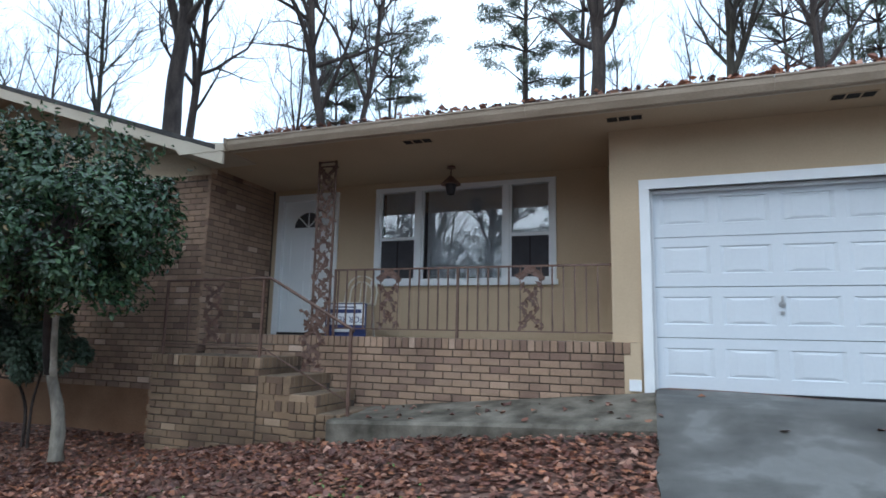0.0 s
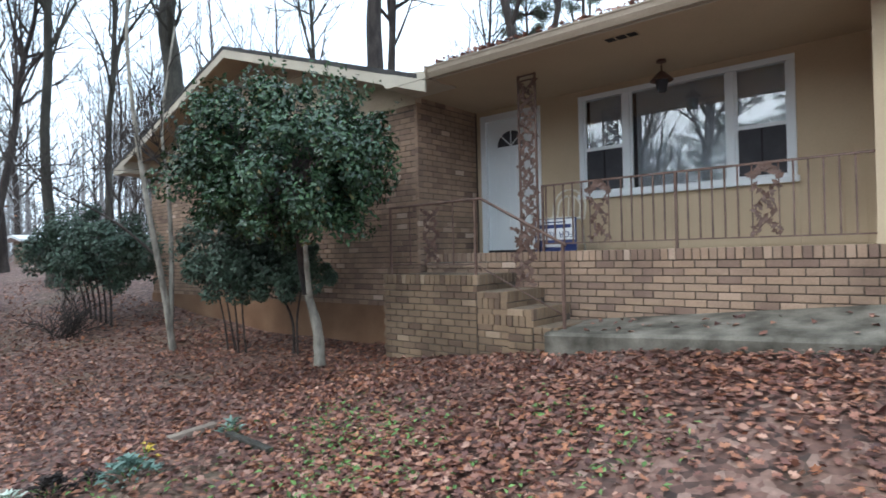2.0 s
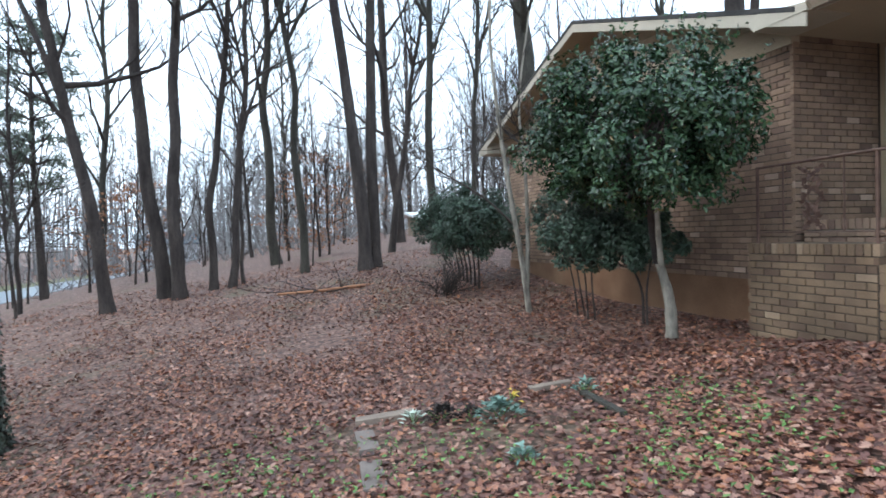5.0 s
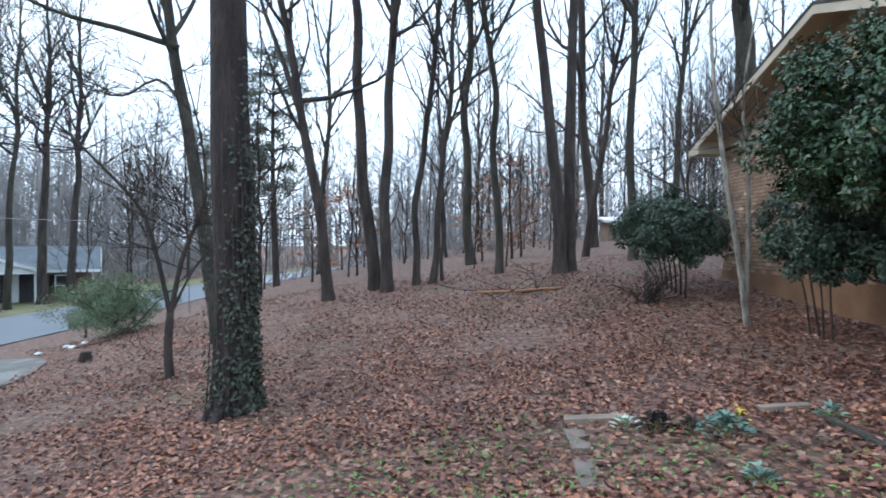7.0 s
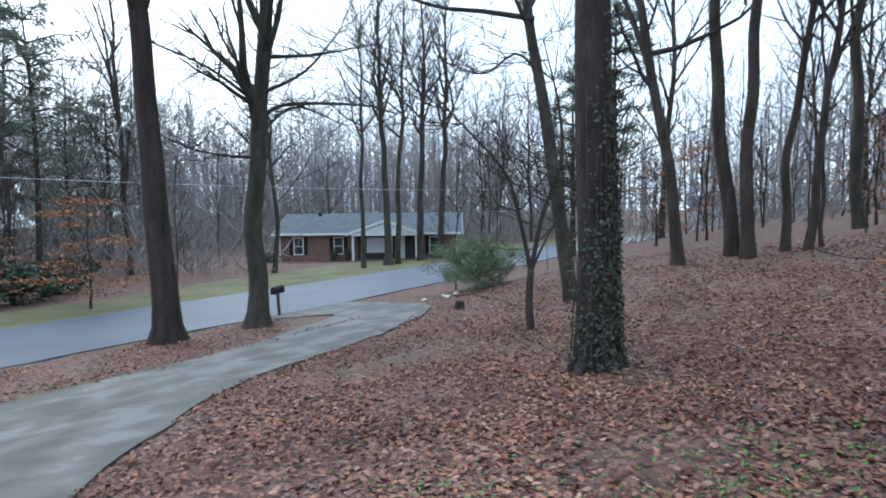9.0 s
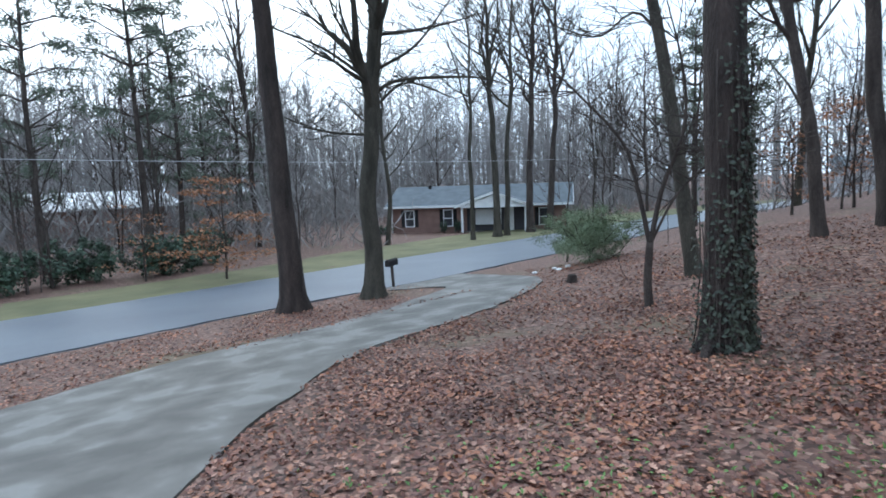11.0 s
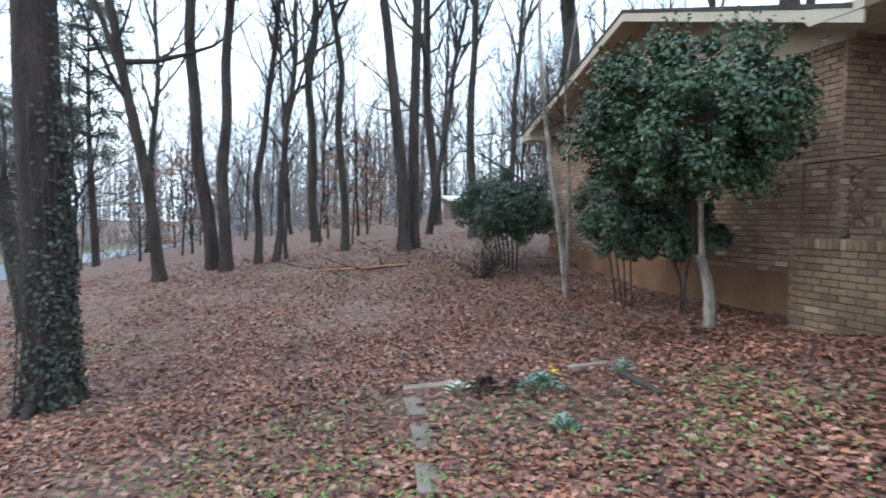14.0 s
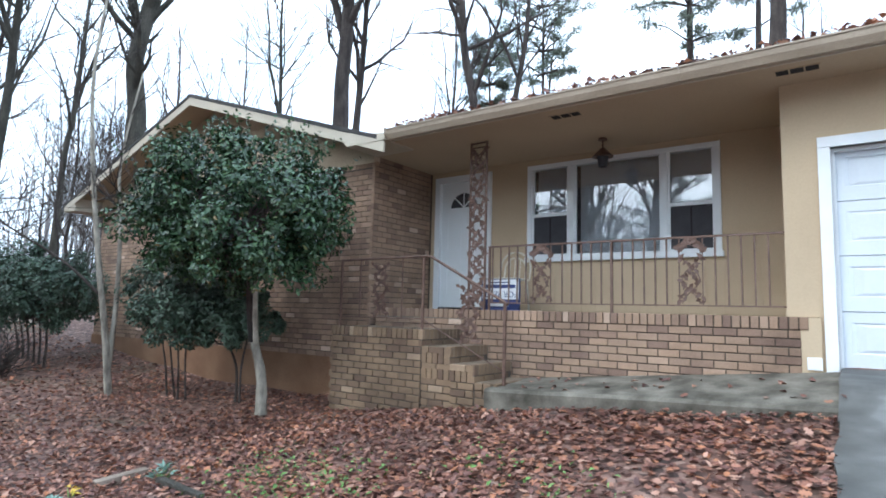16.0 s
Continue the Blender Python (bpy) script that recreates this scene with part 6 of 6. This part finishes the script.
# neighbour's house
def neighbour():
    h = thing("neighbour_house", "long low red brick house with a white pedimented porch", "house", "", pose(-38.2, -32.3, -4.3, 0, 0, -58.5))
    L, W, H = 7.0, 3.6, 2.2
    part("wall", boxes((-L, L, -W, W, -0.6, H)), M_REDBRICK, h)
    roof = bmesh.new()
    extrude(roof, [(-W - 0.5, H - 0.02), (0, H + 1.45), (W + 0.5, H - 0.02), (W + 0.5, H + 0.1), (0, H + 1.57), (-W - 0.5, H + 0.1)], "x", -L - 0.4, L + 0.4)
    rf = part("roof", roof, M_ROOFBLUE, h)
    part("vent_pipe", boxes((4.3, 4.55, 0.4, 0.6, H + 1.2, H + 1.65)), M_DARK, rf)
    part("eave_trim", boxes((-L - 0.45, L + 0.45, W + 0.5, W + 0.56, H - 0.08, H + 0.09)), M_TRIM, h)
    for x in (-L - 0.44, L + 0.4):
        g = bmesh.new()
        extrude(g, [(-W - 0.5, H + 0.05), (0, H + 1.5), (W + 0.5, H + 0.05), (W + 0.5, H - 0.12), (0, H + 1.3), (-W - 0.5, H - 0.12)], "x", x, x + 0.04)
        part("barge_board", g, M_TRIM, h)
    part("downpipe", boxes((L - 0.12, L - 0.02, W + 0.01, W + 0.1, -0.3, H)), M_TRIM, h)
    part("downpipe", boxes((-L + 0.02, -L + 0.12, W + 0.01, W + 0.1, -0.3, H)), M_TRIM, h)
    for x in (5.45, 2.3, -5.2):
        w = part("window", boxes((x - 0.33, x + 0.33, W + 0.01, W + 0.05, 0.65, 1.9)), M_SCREEN_DIM, h)
        part("frame", boxes((x - 0.4, x - 0.32, W + 0.01, W + 0.08, 0.58, 1.95), (x + 0.32, x + 0.4, W + 0.01, W + 0.08, 0.58, 1.95), (x - 0.32, x + 0.32, W + 0.01, W + 0.08, 1.87, 1.95), (x - 0.32, x + 0.32, W + 0.01, W + 0.08, 0.58, 0.66), (x - 0.32, x + 0.32, W + 0.01, W + 0.075, 1.22, 1.28)), M_TRIM, w)
        for d in (-0.7, 0.4):
            part("shutter", boxes((x + d, x + d + 0.3, W + 0.01, W + 0.05, 0.58, 1.95)), M_DARK, w)
    # porch under a pediment
    part("porch_floor", boxes((-4.2, 1.2, W + 0.01, W + 1.7, -0.6, 0.2)), M_CONC, h)
    # flat dark sheet on the wall paints the shade under the porch
    part("porch_shade_sheet", boxes((-3.8, 0.8, W + 0.005, W + 0.02, 0.2, H - 0.1)), M_SCREEN_DIM, h)
    part("front_door", boxes((-2.9, -2.2, W + 0.02, W + 0.07, 0.2, 2.05)), M_TRIM, h)
    part("porch_window", boxes((-1.3, 0.1, W + 0.02, W + 0.07, 0.7, 1.9)), M_BLIND, h)
    px0, px1 = -4.0, 1.0
    m = (px0 + px1) / 2
    part("porch_ceiling", boxes((px0, px1, W + 0.5, W + 1.7, H - 0.1, H - 0.04)), M_TRIM, h)
    pr = bmesh.new()
    extrude(pr, [(px0 - 0.4, H - 0.04), (m, H + 0.95), (px1 + 0.4, H - 0.04), (px1 + 0.4, H + 0.08), (m, H + 1.07), (px0 - 0.4, H + 0.08)], "y", W - 2.3, W + 1.8)
    part("porch_roof", pr, M_ROOFBLUE, h)
    pe = bmesh.new()
    extrude(pe, [(px0 - 0.1, H - 0.04), (px1 + 0.1, H - 0.04), (m, H + 0.85)], "y", W + 1.6, W + 1.68)
    part("pediment", pe, M_TRIM, h, "white board pediment")
    for sgn in (-1, 1):
        b = bmesh.new()
        extrude(b, [(m, H + 1.1), (m + sgn * 2.95, H + 0.06), (m + sgn * 2.95, H - 0.14), (m, H + 0.9)], "y", W + 1.78, W + 1.84)
        part("pediment_trim", b, M_TRIM, h)
    ve = bmesh.new()
    extrude(ve, [(m - 0.4, H + 0.28), (m + 0.4, H + 0.28), (m + 0.2, H + 0.5), (m - 0.2, H + 0.5)], "y", W + 1.68, W + 1.7)
    part("gable_vent", ve, M_BLIND, h)
    for x in (px0 + 0.1, -2.0, px1 - 0.1):
        part("column", boxes((x - 0.08, x + 0.08, W + 1.45, W + 1.61, 0.2, H - 0.1), bevel=0.01), M_TRIM, h)
    return h


neighbour()
for x, y in ((-33.0, -32.0), (-33.5, -31.0)):
    leafy("clipped_shrub", "small dark clipped shrub by the brick wall", x, y, (0.4, 0.4, 0.5), (0, 0, 0.5), [([(0, 0, -0.1), (0, 0, 0.2), (0, 0, 0.4)], 0.03)], M_HEDGE, 71, 500, 0.12, "clipped shrubs", bark=M_BARK)
leafy("low_shrub", "low green shrub at the house corner", -30.2, -36.0, (1.1, 0.8, 0.45), (0, 0, 0.4), [([(0, 0, -0.1), (0, 0, 0.2), (0, 0, 0.4)], 0.03)], M_HEDGE, 72, 900, 0.14, bark=M_BARK)


# small far houses in the woods
def far_house(name, label, x, y, z, turn, L, W, H, wall, roof):
    h = thing(name, label, "house", "", pose(x, y, z, 0, 0, turn))
    part("wall", boxes((-L, L, -W, W, -1.5, H)), wall, h)
    rf = bmesh.new()
    extrude(rf, [(-W - 0.4, H - 0.05), (0, H + W * 0.4), (W + 0.4, H - 0.05), (W + 0.4, H + 0.08), (0, H + W * 0.4 + 0.13), (-W - 0.4, H + 0.08)], "x", -L - 0.4, L + 0.4)
    part("roof", rf, roof, h)
    for xx in (-L * 0.55, L * 0.3):
        w = part("window", boxes((xx - 0.3, xx + 0.3, W + 0.01, W + 0.05, 0.6, 1.2)), M_SCREEN_DIM, h)
        part("frame", boxes((xx - 0.36, xx + 0.36, W + 0.01, W + 0.07, 1.2, 1.28)), M_TRIM, w)
    return h


far_house("far_house", "grey house seen far off between the trees", -62.0, -9.0, float(height(-62, -9)), -80, 2.4, 2.2, 2.0, M_BLIND, M_ROOFBLUE)
far_house("far_shed", "low shed with a white metal roof in the woods", -35.5, 9.6, float(height(-35.5, 9.6)) - 0.3, -75, 0.95, 0.45, 1.35, M_WOOD, M_TRIM)
far_house("far_house", "white-roofed house far off behind the trees", -17.5, -62.0, -4.0, 10, 6, 3.5, 2.5, M_REDBRICK, M_TRIM)

# overhead line along the street
line = tagged(new("overhead_line"), "thin overhead line along the street", "cable")
xs = np.linspace(-75, 40, 30)
tube_part("wire", np.stack([xs, -21.6 + (xs + 7.1) * 0.03, 0.85 + 0.0006 * (xs + 15) ** 2], 1), 0.008, line, M_BLIND)

# litter at the drive mouth
for i, (x, y) in enumerate(((-15.6, -10.6), (-16.0, -11.0), (-15.3, -11.3), (-16.3, -10.7))):
    bm = bmesh.new()
    bmesh.ops.create_icosphere(bm, subdivisions=2, radius=0.09, matrix=Matrix.Translation((x, y, float(height(x, y)) + 0.05)) @ Matrix.Diagonal((1.4, 0.9, 0.5, 1)))
    for v in bm.verts:
        v.co += 0.03 * noise.noise_vector(v.co * 9 + Vector((i, 0, 0)))
    tagged(new("paper_scrap", mesh_of("paper_scrap", bm, M_SIGN)), "crumpled white scrap of litter", "litter", "litter by the drive")
stump = bmesh.new()
bmesh.ops.create_cone(stump, cap_ends=True, segments=14, radius1=0.15, radius2=0.1, depth=0.2, matrix=Matrix.Translation((-12.9, -8.5, float(height(-12.9, -8.5)) + 0.1)))
for v in stump.verts:
    v.co += 0.03 * noise.noise_vector(v.co * 6)
tagged(new("tree_stump", mesh_of("tree_stump", stump, M_BARK)), "small dark stump in the leaves", "stump")


# ---- brickwork, laid last ----
for job in LATER:
    lay(*job)
